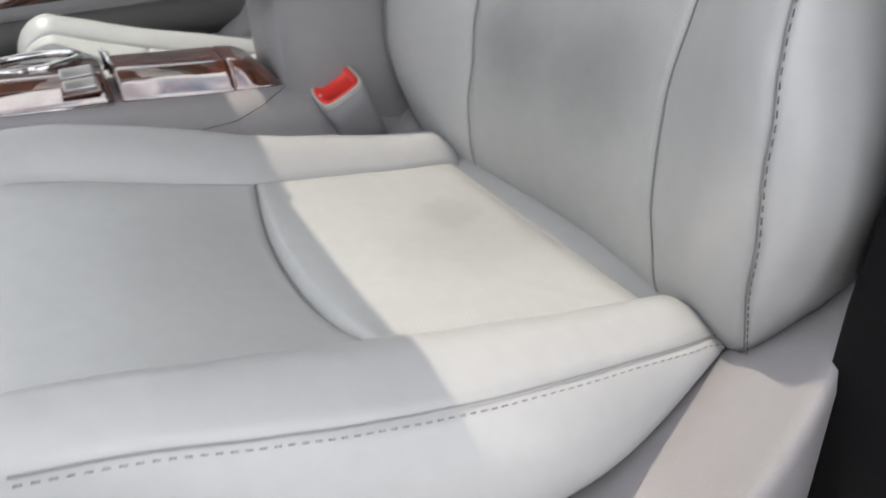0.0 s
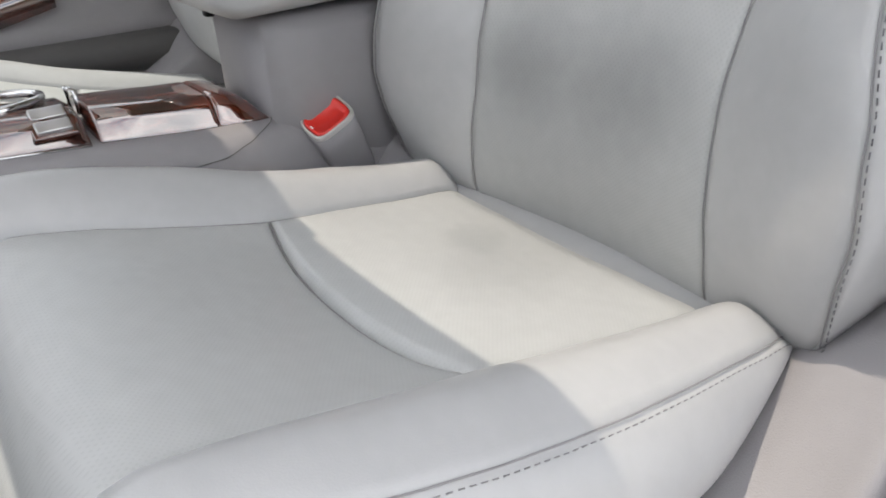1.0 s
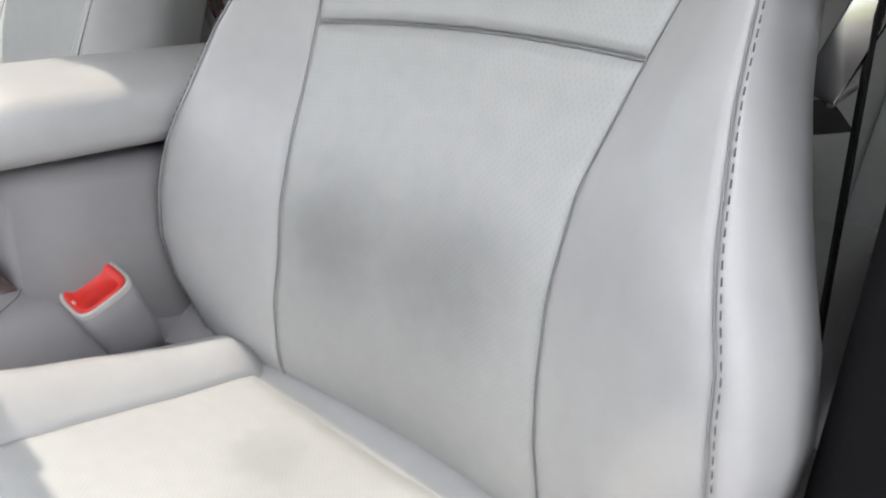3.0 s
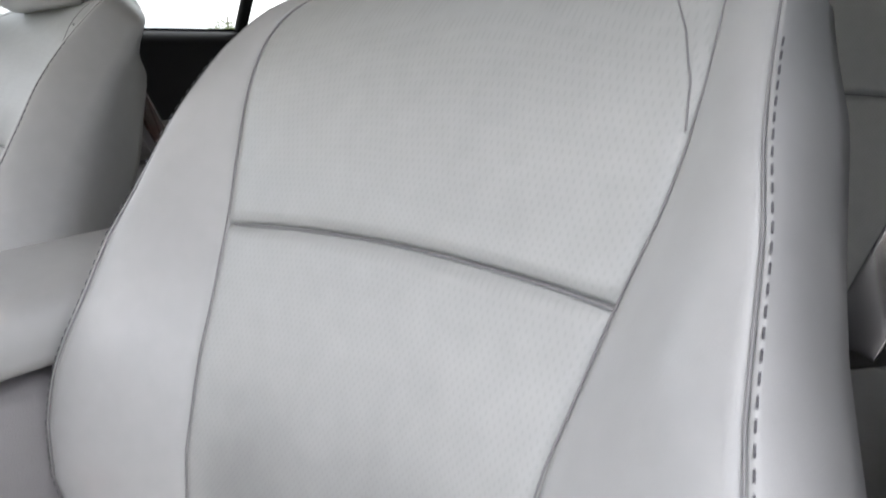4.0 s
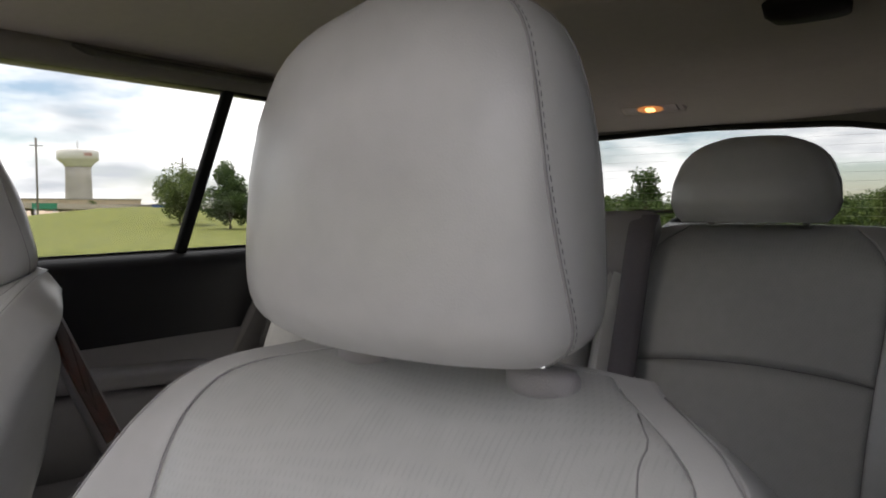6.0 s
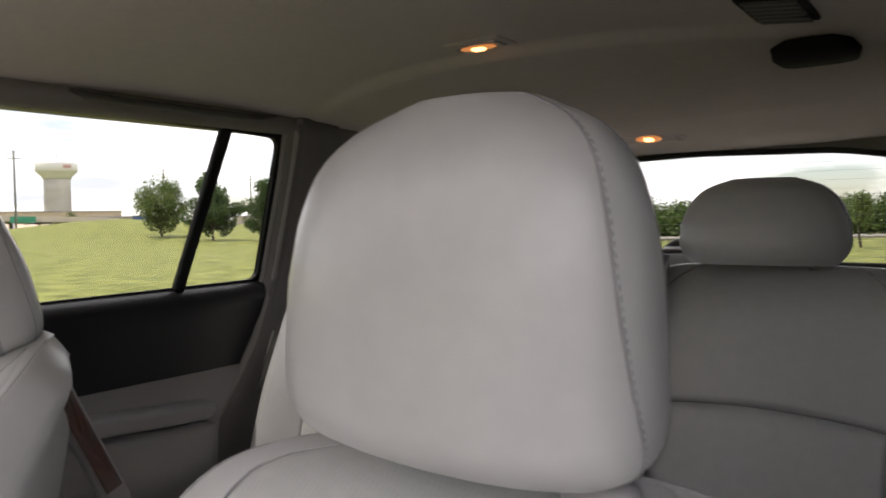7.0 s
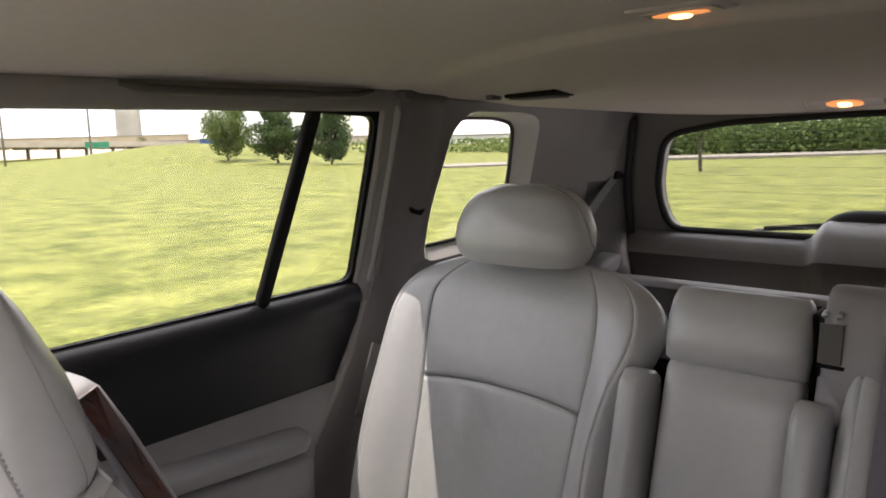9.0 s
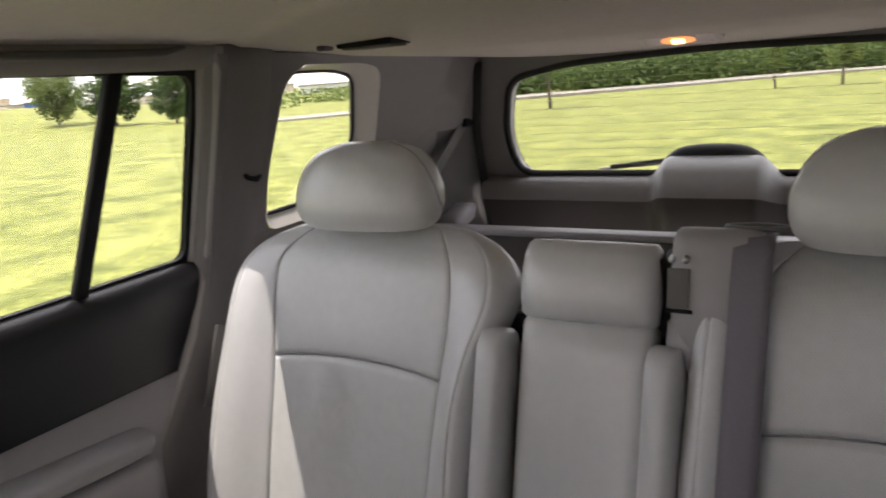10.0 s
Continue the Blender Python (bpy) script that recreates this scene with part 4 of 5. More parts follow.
# front passenger door, seen past the seats
fd = thing("front_door", (-0.75, -0.5, 0.6), "grey front passenger door trim with a burl wood strip", "car door", "front doors")
rows = [[(-x, y, z) for y in np.linspace(-1.05, .06, 12)] for x, z in ((.67, .55), (.70, .62), (.705, .72), (.69, .75), (.715, .77), (.722, .9), (.73, 1.1), (.72, 1.16), (.735, 1.19), (.80, 1.19), (.80, .55))]
part("panel", skin([*rows, rows[0]]), TRIM, fd)
part("wood_strip", skin([[(-x, y, z - .02 + (y + .3) * .25) for y in np.linspace(-.95, -.22, 8)] for x, z in ((.716, .80), (.706, .80), (.704, .86), (.716, .86))], closed=False), WOOD, fd, "burl wood strip")
rows = [[(-x, y, z) for y in np.linspace(-.8, -.02, 8)] for x, z in ((.70, .66), (.66, .67), (.645, .70), (.66, .735), (.70, .74))]
part("armrest", skin(rows), TRIM_DARK, fd, "dark grey door armrest")
fg = rounded(FRONT_GLASS, .03)
part("window_frame", sheet(rounded([(-1.08, 1.15), (.05, 1.17), (.085, 1.55), (-.36, 1.556), (-.92, 1.25)], .03), [fg], lambda u, v, d: (-(side_x(v) + .01 + d), u, v), .05), BLACK, fd, smooth=False)
part("pane", sheet(fg, [], lambda u, v, d: (-(side_x(v) + .03 + d), u, v), .004), FRONT_GLASS_TINT, fd, smooth=False)

# driver door, swung wide open
od = thing("front_door", (.79, -1.02, .5), "grey driver door trim, swung wide open", "car door", "front doors")
SW = radians(66)


def swing(u, v, d):
    """u along the door from its hinge, v height, d inwards."""
    return (.80 + u * math.sin(SW) - d * math.cos(SW), -1.02 + u * math.cos(SW) + d * math.sin(SW), v)


rows = [[swing(u, z, d) for u in np.linspace(0, 1.08, 10)] for d, z in ((.10, .50), (.12, .60), (.115, .74), (.135, .77), (.11, .79), (.10, 1.0), (.09, 1.15), (.06, 1.19), (0, 1.19), (-.02, .85), (0, .48))]
part("panel", skin([*rows, rows[0]]), TRIM_DARK, od, "dark grey door panel")
part("armrest", skin([[swing(u, z, d) for u in np.linspace(.30, .95, 6)] for d, z in ((.12, .72), (.17, .73), (.18, .76), (.16, .78), (.12, .78))]), TRIM, od, "grey door armrest")
glass = rounded([(.06, 1.17), (1.02, 1.19), (1.06, 1.52), (.66, 1.53), (.16, 1.25)], .03)
part("window_frame", sheet(rounded([(-.02, 1.15), (1.06, 1.16), (1.10, 1.55), (.64, 1.556), (.08, 1.25)], .03), [glass], lambda u, v, d: swing(u, v, .03 - .4 * (v - 1.2) + d), .03), BLACK, od, smooth=False)
part("pane", sheet(glass, [], lambda u, v, d: swing(u, v, .04 - .4 * (v - 1.2) + d), .004), FRONT_GLASS_TINT, od, smooth=False)

# centre pillars
for sign, nm in ((-1, "right"), (1, "left")):
    bp = thing("centre_pillar_" + nm, (sign * .74, .1, .4), "dark plastic centre pillar trim", "pillar trim", kind="structure")
    rows = []
    for z in np.linspace(.42, 1.56, 14):
        s, c = side_x(z), .10 + .02 * (z - 1.2)
        hw = .075 if z > 1.15 else .075 + (1.15 - z) * .06
        if sign > 0:
            s -= .020 * min(1, max(0, (1.3 - z) / .25))
        out = .06 if sign < 0 else .14
        rows.append([(sign * (s - a), c + b * hw, z) for a, b in ((-out, -1), (.012, -1), (.03, -.7), (.034, 0), (.03, .7), (.012, 1), (-out, 1))])
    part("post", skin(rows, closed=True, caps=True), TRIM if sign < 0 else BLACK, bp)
    if sign > 0:
        sb = thing("seat_belt", (.70, .10, .5), "dark seat belt with a silver tongue beside the driver seat", "seat belt", "seat belts")
        part("webbing", bar((.672, .105, 1.40), (.649, .130, 1.04), .046, .0025, .001, up=(1, .3, 0)), BLACK, sb)
        part("webbing", bar((.649, .131, 1.04), (.672, .15, .56), .046, .0025, .001, up=(1, .3, 0)), BLACK, sb)
        part("tongue", bar((.628, .126, .994), (.652, .126, 1.060), .024, .005, .0015, up=(0, 1, .3)), CHROME, sb, "silver belt tongue")
        part("tongue_grip", box(.640, .662, .118, .134, 1.052, 1.085, .005), BLACK, sb)

# headliner: a shallow vault, lower behind a cross ridge
def ridge_y(x):
    return .79 + .42 * x * x


def liner_z(x, y):
    u = min(abs(x) / .64, 1)
    crown = 1.618 - .010 * max(0, y - .3) - .055 * max(0, min(1, (y - .80) / .45)) ** 1.3 - .03 * max(0, (y - 1.2))
    # the lining steps down behind the ridge
    f = min(1, max(0, (y - ridge_y(x)) / .030))
    crown -= .014 * f * f * (3 - 2 * f)
    rim = 1.552 - .012 * max(0, y - 1.2)
    return crown + (rim - crown) * u**3.2


rows = []
for y in np.concatenate([np.linspace(-.155, .70, 30), np.linspace(.71, 1.02, 63), np.linspace(1.03, 1.83, 40)]):
    rows.append([(x, y, liner_z(x, y)) for x in np.linspace(-.66, .66, 61)])
bm = skin(rows)
solo("ceiling", bm, LINER, "beige fabric headliner", "ceiling", kind="structure")
roof_rows = [[(x, y, 1.69 - .06 * (abs(x) / .7) ** 3) for x in np.linspace(-.70, .70, 12)] for y in np.linspace(-.151, 1.86, 8)]
solo("roof_panel", skin(roof_rows), PAINT, "dark painted outer roof panel", "roof", kind="structure")
for sign, nm in ((-1, "right"), (1, "left")):
    rows = []
    for y in np.linspace(-.165, 1.84, 26):
        s = side_x(1.548)
        rows.append([(sign * (s - a), y, z) for a, z in ((-.09, 1.54), (.004, 1.535), (.022, 1.545), (.03, 1.566), (.01, 1.585), (-.09, 1.65))])
    solo("trim_rail_" + nm, skin(rows, closed=True, caps=True), RAIL, "grey-beige roof side rail", "trim", kind="structure")
    if sign > 0:
        mount = thing("coat_hook", (.45, .82, 1.58), "dark plastic coat hook cover on the roof lining", "coat hook")
        part("cover", pad(.375, .485, [(.88, 1.576, .004, .6), (.895, 1.571, .008, .9), (.93, 1.566, .010, 1), (.96, 1.562, .008, .9), (.975, 1.562, .004, .6)], 1), BLACK, mount)
    g = thing("grab_handle", (sign * .56, .6, 1.56), "dark folded grab handle on the roof rail", "grab handle", "grab handles")
    part("grip", pad(sign * .565 - .016, sign * .565 + .016, [(.42, 1.566, .003, .6), (.45, 1.560, .006, 1), (.52, 1.558, .006, 1), (.72, 1.558, .006, 1), (.80, 1.559, .006, 1), (.84, 1.566, .003, .6)], 1), GRAB, g)

# roof vent and lamps
vent = thing("roof_vent", (-.42, 1.12, 1.56), "dark grey slatted roof air vent", "air vent")
VZ = liner_z(-.42, 1.12)
part("frame", box(-.475, -.365, 1.085, 1.15, VZ - .005, VZ + .01, .004), BLACK, vent)
for k in range(5):
    part("slat", box(-.468, -.372, 1.092 + k * .0115, 1.098 + k * .0115, VZ - .008, VZ - .003, .0015), TRIM_DARK, vent)
part("thumb_wheel", box(-.505, -.49, 1.07, 1.10, liner_z(-.5, 1.08) - .008, liner_z(-.5, 1.08) + .004, .003), TRIM_DARK, vent)
for x, y in ((.415, .775),):
    z = liner_z(x, y)
    tilt = (liner_z(x + .03, y) - liner_z(x - .03, y)) / .06
    sv = thing("roof_vent", (x, y, z), "dark grey slatted air vent over the second row", "air vent")
    part("frame", bar((x, y - .06, z - .001), (x, y + .06, z - .001), .075, .010, .003, up=(-tilt, 0, 1)), BLACK, sv)
    for k in range(6):
        part("slat", bar((x - .030, y - .05 + k * .02, z - .008 - tilt * .03), (x + .030, y - .05 + k * .02, z - .008 + tilt * .03), .007, .004, .0015), TRIM_DARK, sv)
for y, w in ((1.455, .062), (.757, .040)):
    z = liner_z(0, y)
    lamp = thing("roof_lamp", (0, y, z), "lit roof lamp with a clear cover and warm bulb", "roof lamp", "roof lamps")
    tip = -radians(24) if y > 1 else 0

    def sloped(bm):
        bmesh.ops.rotate(bm, cent=(0, y, z), matrix=Matrix.Rotation(tip, 3, "X"), verts=bm.verts[:])
        return bm

    part("housing", sloped(box(-w - .012, w + .012, y - .030, y + .030, z - .003, z + .022, .006)), LINER, lamp)
    part("cover", sloped(box(-w, w, y - .017, y + .017, z - .0055, z - .001, .003)), LAMP_PLASTIC, lamp, "clear ribbed lamp cover")
    part("reflector", sloped(pad(-.030, .030, [(y - .015, z - .0058, .0004, .3), (y - .011, z - .0062, .0008, .75), (y - .005, z - .0064, .001, 1), (y + .005, z - .0064, .001, 1), (y + .011, z - .0062, .0008, .75), (y + .015, z - .0058, .0004, .3)], 1)), REFLECTOR, lamp, "warmly lit reflector")
    part("bulb", sloped(pad(-.011, .011, [(y - .008, z - .0075, .001, .5), (y - .005, z - .0075, .003, 1), (y + .005, z - .0075, .003, 1), (y + .008, z - .0075, .001, .5)], 1)), LENS, lamp, "glowing warm bulb")

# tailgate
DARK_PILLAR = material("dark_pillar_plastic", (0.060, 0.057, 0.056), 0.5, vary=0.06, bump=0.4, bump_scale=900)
GATE_TRIM = material("grey_brown_gate_plastic", (0.23, 0.22, 0.215), 0.36, vary=0.06, bump=0.35, bump_scale=900)
TAIL_LOWER = material("dark_brown_cargo_plastic", (0.05, 0.044, 0.04), 0.6, vary=0.1, bump=0.4, bump_scale=700)
def tail_y(z):
    return 1.925 - .45 * (z - 1.21) if z > 1.21 else 1.925 + .30 * (1.21 - z)

GATE = rounded([(-.535, 1.215), (.535, 1.215), (.548, 1.33), (.50, 1.475), (.34, 1.502), (0, 1.512), (-.34, 1.502), (-.50, 1.475), (-.548, 1.33)], .05)
gate = thing("tailgate", (0, 1.95, .7), "grey plastic tailgate trim round a wide rear window, closed", "tailgate")
outer = rounded([(-.70, .62), (.70, .62), (.70, 1.20), (.60, 1.53), (0, 1.548), (-.60, 1.53), (-.70, 1.20)], .06)
part("upper_frame", sheet([(-.66, 1.17), (.66, 1.17), (.66, 1.3), (.65, 1.50), (.60, 1.575), (0, 1.60), (-.60, 1.575), (-.65, 1.50), (-.66, 1.3)], [GATE], lambda u, v, d: (u, tail_y(v) + d, v), .05), GATE_TRIM, gate, "grey window surround", smooth=False)
part("seal", tube([(x, tail_y(z) + .004, z) for x, z in GATE + GATE[:1]], .010, 6), RUBBER, gate, "black rubber window seal")
part("pane", sheet(GATE, [], lambda u, v, d: (u, tail_y(v) + .045 + d, v), .004), TAIL_GLASS, gate, smooth=False)
# one moulded cover: a rounded ledge under the glass, a steep face, a swelling for the wiper motor
hump = []
for i in range(21):
    a = math.pi * i / 20
    hump.append((math.copysign(abs(math.cos(a)) ** .6, math.cos(a)), math.sin(a) ** .55))
prof = [(1.210, .004, .050, .0), (1.208, -.010, .049, .008), (1.203, -.024, .044, .022), (1.195, -.036, .036, .040), (1.183, -.045, .022, .056), (1.168, -.051, .024, .066), (1.148, -.056, .026, .072), (1.125, -.053, .016, .072), (1.09, -.042, .004, .062), (1.02, -.022, 0, .055), (.90, .0, 0, .03), (.62, .02, 0, 0)]


def swell(x):
    f = min(1, max(0, (.158 - abs(x + .02)) / .055))
    return f * f * (3 - 2 * f)


cover = [[(x, tail_y(z + swell(x) * dz) + d - swell(x) * dd, z + swell(x) * dz) for x in np.linspace(-.64, .64, 90)] for z, d, dz, dd in prof]
part("ledge", skin(cover[:7]), GATE_TRIM, gate, "moulded grey ledge with a domed motor housing")
part("lower_cover", skin(cover[6:]), TAIL_LOWER, gate, "dark brown lower tailgate cover")
hump = [((-.02 - u * .122, tail_y(1.2), 1.13 + .140 * v),) * 3 for u, v in hump]
part("cover_rim", tube([(h[2][0] - .004, tail_y(1.2) - .002, h[2][2] - .002) for h in hump], .019, 8), RUBBER, gate, "black rubber rim")
part("wiper", bar((-.10, tail_y(1.22) + .07, 1.245), (-.30, tail_y(1.22) + .07, 1.222), .012, .012, .003), BLACK, gate, "black rear wiper arm")
part("wiper_blade", bar((-.13, tail_y(1.22) + .075, 1.234), (-.33, tail_y(1.22) + .075, 1.216), .008, .008, .002), TRIM, gate, "wiper blade")
for k in range(12):
    z = 1.235 + k * .022
    part("heater_wire", tube([(-.50, tail_y(z) + .043, z), (.50, tail_y(z) + .043, z)], .00022, 4), TRIM, gate)

# rear corner trims between side and tailgate
for sign, nm in ((-1, "right"), (1, "left")):
    rows = []
    for z in np.linspace(.62, 1.545, 16):
        s = side_x(z)
        t = tail_y(z)
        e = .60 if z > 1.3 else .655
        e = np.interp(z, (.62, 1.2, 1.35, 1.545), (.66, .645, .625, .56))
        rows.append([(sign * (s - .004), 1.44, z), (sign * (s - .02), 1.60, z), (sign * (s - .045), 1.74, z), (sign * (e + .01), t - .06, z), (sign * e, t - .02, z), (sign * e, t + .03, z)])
    c = thing("corner_trim_" + nm, (sign * .68, 1.7, .62), "dark grey plastic rear corner pillar trim", "pillar trim", kind="structure")
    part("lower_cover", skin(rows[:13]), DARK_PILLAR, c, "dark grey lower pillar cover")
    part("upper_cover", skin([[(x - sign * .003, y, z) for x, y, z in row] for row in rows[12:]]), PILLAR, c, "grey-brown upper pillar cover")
    part("gate_seal", tube([(sign * (np.interp(z, (.62, 1.2, 1.35, 1.545), (.66, .645, .625, .56)) - .004), tail_y(z) - .022, z) for z in np.linspace(.62, 1.52, 20)], .012, 8), RUBBER, c, "black rubber tailgate seal")
    bl = thing("rear_belt", (sign * .66, 1.62, 1.0), "dark rear seat belt hanging on the corner trim", "seat belt", "seat belts")
    part("webbing", bar((sign * .628, 1.79, 1.37), (sign * .648, 1.52, 1.17), .036, .003, .001, up=(sign, 0, .2)), TRIM_DARK, bl)
    part("anchor", box(sign * .628 - .010, sign * .628 + .010, 1.775, 1.825, 1.36, 1.385, .008), BLACK, bl)
    part("lower_guide", pad(sign * .63 - .03, sign * .63 + .03, [(1.66, 1.11, .008, .7), (1.68, 1.12, .026, 1), (1.76, 1.14, .026, 1), (1.79, 1.15, .008, .7)], 1), TRIM, bl, "grey plastic belt guide")

# third row shelf line and cargo closing
third = thing("third_row_back", (0, 1.44, .62), "folded third row seat back with a pale top rail", "seat back")
part("panel", box(-.60, .60, 1.425, 1.46, .62, 1.165, .01), TAIL_LOWER, third, "dark carpeted back panel")
part("top_rail", box(-.60, .60, 1.418, 1.464, 1.160, 1.174, .006), TRIM, third, "pale grey top rail")
solo("floor", box(-.80, .80, -1.4, 2.05, .30, .36, .0), CARPET, "dark carpeted cabin floor", "floor", kind="structure", smooth=False)
solo("sill_left", box(.72, .84, -1.2, .1, .30, .46, .02), PAINT, "dark painted door sill", "sill", kind="structure")

# front of the cabin: dash, windscreen header, cowl
dash = thing("dashboard", (0, -1.15, .5), "plain dark grey plastic dashboard below the windscreen", "dashboard")
rows = [[(x, y, z) for x in np.linspace(-.74, .74, 10)] for y, z in ((-.85, .42), (-.80, .62), (-.76, .80), (-.80, .93), (-.95, .99), (-1.25, 1.0), (-1.4, .98), (-1.4, .42))]
part("body", skin([*rows, rows[0]]), TRIM_DARK, dash)
solo("bulkhead", box(-.78, .78, -1.5, -1.41, .3, .98), BLACK, "dark front bulkhead", "wall", kind="structure", smooth=False)
solo("header_front", box(-.66, .66, -.166, -.131, 1.565, 1.66, .01), LINER, "beige windscreen header", "trim", kind="structure")
for sign, nm in ((-1, "right"), (1, "left")):
    solo("front_pillar_" + nm, bar((sign * .62, -.31, 1.575), (sign * .73, -1.32, 1.02), .06, .06, .015), TRIM, "grey front pillar", "pillar trim", kind="structure")

ws = thing("windscreen", (0, -.9, 1.0), "sloping windscreen with a tinted upper band", "window", kind="structure")
slope = lambda f: (-.166 - 1.149 * f, 1.60 - .58 * f)
# unseen band added at the top, tinted to dim the cushion's sun patch
part("shade_band", skin([[(x, *slope(f)) for x in (-.66, 0, .66)] for f in (0, .26)]), BAND, ws, "tinted upper band")
part("pane", skin([[(x, *slope(f)) for x in (-.67, 0, .67)] for f in (.262, 1)]), SCREEN, ws)
# unseen flaps added to block the sun ahead of the cushion's lit strip
for x0, x1, what in ((.0, .47, "beige sun visor folded down before the driver"), (-.33, .03, "beige centre sun visor folded down")):
    visor = thing("sun_visor", ((x0 + x1) / 2, -.55, 1.45), what, "sun visor", "sun visors")
    c = (x0 + x1) / 2
    part("flap", bar((c, -.370 + (.012 if x0 < 0 else 0), 1.447 + (.016 if x0 < 0 else 0)), (c, -.61, 1.285), x1 - x0, .018, .008), LINER, visor)
    part("pivot_rod", tube([(x0 + .03, -.368, 1.462), (x1 - .03, -.368, 1.462)], .005, 8), BLACK, visor)

# belt over the second row seat behind the driver
sb = thing("seat_belt", (.19, .93, .7), "dark grey shoulder belt over the second row seat", "seat belt", "seat belts")
rows = []
for y, z in ((1.0, 1.287), (.962, 1.288), (.942, 1.272), (.928, 1.235), (.905, 1.15), (.873, 1.05), (.840, .95), (.812, .86), (.785, .76)):
    x = .197 - (1.29 - z) * .01
    rows.append([(x - .022, y, z), (x - .010, y - .0015, z), (x + .010, y - .0015, z), (x + .022, y, z), (x + .022, y + .002, z), (x - .022, y + .002, z)])
part("webbing", skin(rows, closed=True, caps=True), BELT, sb)
part("guide_bezel", tube([(.197 + .036 * math.cos(a), .992 + .010 * math.sin(a), 1.293) for a in np.linspace(0, 2 * math.pi, 25)], .0035, 6), TRIM_DARK, sb, "oval belt slot rim")
tower = thing("seat_bracket", (.15, 1.0, .9), "grey plastic hinge and belt tower between second row seats", "bracket")
part("shell", pad(.101, .21, [(.952, 1.13, .004, .8), (.957, 1.135, .03, .95), (.968, 1.20, .036, 1), (.976, 1.25, .036, 1), (.982, 1.275, .032, .98), (.986, 1.286, .022, .93), (.988, 1.291, .008, .85)], 1, e=3.2), TRIM, tower)
part("lower_block", pad(.099, .145, [(.948, 1.118, .004, .8), (.950, 1.124, .024, .95), (.957, 1.15, .028, 1), (.964, 1.175, .026, 1), (.966, 1.18, .012, .9)], 1, e=4), TRIM, tower)
part("recess_plate", bar((.116, .9315, 1.204), (.116, .9385, 1.252), .026, .004, .001, up=(0, 1, 0)), TRIM_DARK, tower, "dark recessed hinge plate")
part("recess_step", bar((.103, .930, 1.201), (.133, .930, 1.201), .004, .004, .001), BLACK, tower)
for x in (.108, .124):
    part("screw", tube([(x, .936, 1.262), (x, .944, 1.264)], .004, 8), STEEL, tower)
part("post", box(.105, .14, .985, 1.03, .9, 1.14, .008), BLACK, tower)

# ---- centre console ----
con = thing("centre_console", (0, -.4, .36), "grey centre console with burl wood lids and chrome details", "console")
rise = lambda y: .085 * max(0, -.24 - y)
rows = []
for y in np.linspace(-1.0, .12, 36):
    t = .765 + rise(y) - max(0, y + .2) * .05
    w = .105 if y < -.25 else .105 - .02 * min(1, (y + .25) / .2)
    rows.append([(x, y, z) for x, z in ((-w - .015, .40), (-w - .012, .66), (-w, t - .040), (-w + .005, t - .018), (-w + .016, t - .006), (-w + .034, t), (w - .034, t), (w - .016, t - .006), (w - .005, t - .018), (w, t - .040), (w + .012, .66), (w + .015, .40))])
part("body", skin(rows, closed=True, caps=True), TRIM, con, "grey plastic console body")
loop = [(.1028, y, .742 + rise(y)) for y in np.linspace(-.95, -.28, 20)] + [(.1012, -.24, .7465), (.0915, -.205, .7548), (.072, -.172, .7645), (.045, -.158, .7656), (-.08, -.154, .7656)]
part("panel_joint", tube(loop, .0005, 5), TRIM_DARK, con)


def barrel(runs, near=.045, far=-.090):
    """A lacquered lid with a rounded top and a steep near facet: runs of (y, height share, near shift)."""
    prof = [(0, -.002), (.004, .008), (.010, .018), (.02, .026), (.035, .031), (.06, .0325), (.09, .0325), (.107, .032), (.114, .0302), (.119, .0262), (.1225, .0205), (.1245, .017), (.131, .0055), (.133, .002), (.135, -.002)]
    rows = []
    for y, f, sh in runs:
        rows.append([(far + x * (near + sh - far) / .135, y, .765 + rise(y) + z * f) for x, z in prof])
    return skin(rows, closed=True, caps=True)


part("cup_holder_lid", barrel([(-.3495, .90, -.004), (-.3485, .97, -.0035), (-.346, 1, -.003), (-.30, 1, 0), (-.26, 1, .003), (-.229, 1, .0055), (-.2258, .97, .006), (-.2250, .90, .006)]), WOOD, con, "glossy burl wood lid")
part("rear_cap", barrel([(-.2232, .90, .006), (-.2222, .96, .0063), (-.219, .99, .007), (-.20, .90, .010), (-.186, .68, .012), (-.176, .38, .013), (-.168, .06, .014)]), WOOD, con, "glossy burl wood cap")
part("shift_surround", barrel([(-.80, .2, 0), (-.79, .8, 0), (-.6, .93, 0), (-.40, .95, -.004), (-.366, .95, -.006), (-.360, .85, -.007), (-.358, .4, -.007)]), WOOD, con, "glossy burl wood surround")
part("chrome_edge", tube([(.047, y, .766 + rise(y)) for y in (-.36, -.42, -.5, -.6, -.7, -.79)], .002, 6), CHROME, con)
sw = part("switch_panel", bar((.004, -.388, .8085), (.0405, -.388, .790), .042, .006, .002), WOOD, con, "burl wood switch frame")
for k in range(2):
    part("switch", bar((.006 + k * .018, -.388, .8125 - k * .009), (.021 + k * .018, -.388, .805 - k * .009), .034, .005, .002), STEEL, sw, "silver rocker switch")
part("ring", tube([(-.05 + .035 * math.cos(a), -.435 + .055 * math.sin(a), .812) for a in np.linspace(0, 2 * math.pi, 33)], .005, 8), CHROME, con, "chrome trim ring")
part("latch", tube([(-.05, -.354, .79), (-.05, -.354, .815), (-.026, -.350, .815), (-.026, -.350, .79)], .003, 6), CHROME, con, "chrome lid latch")

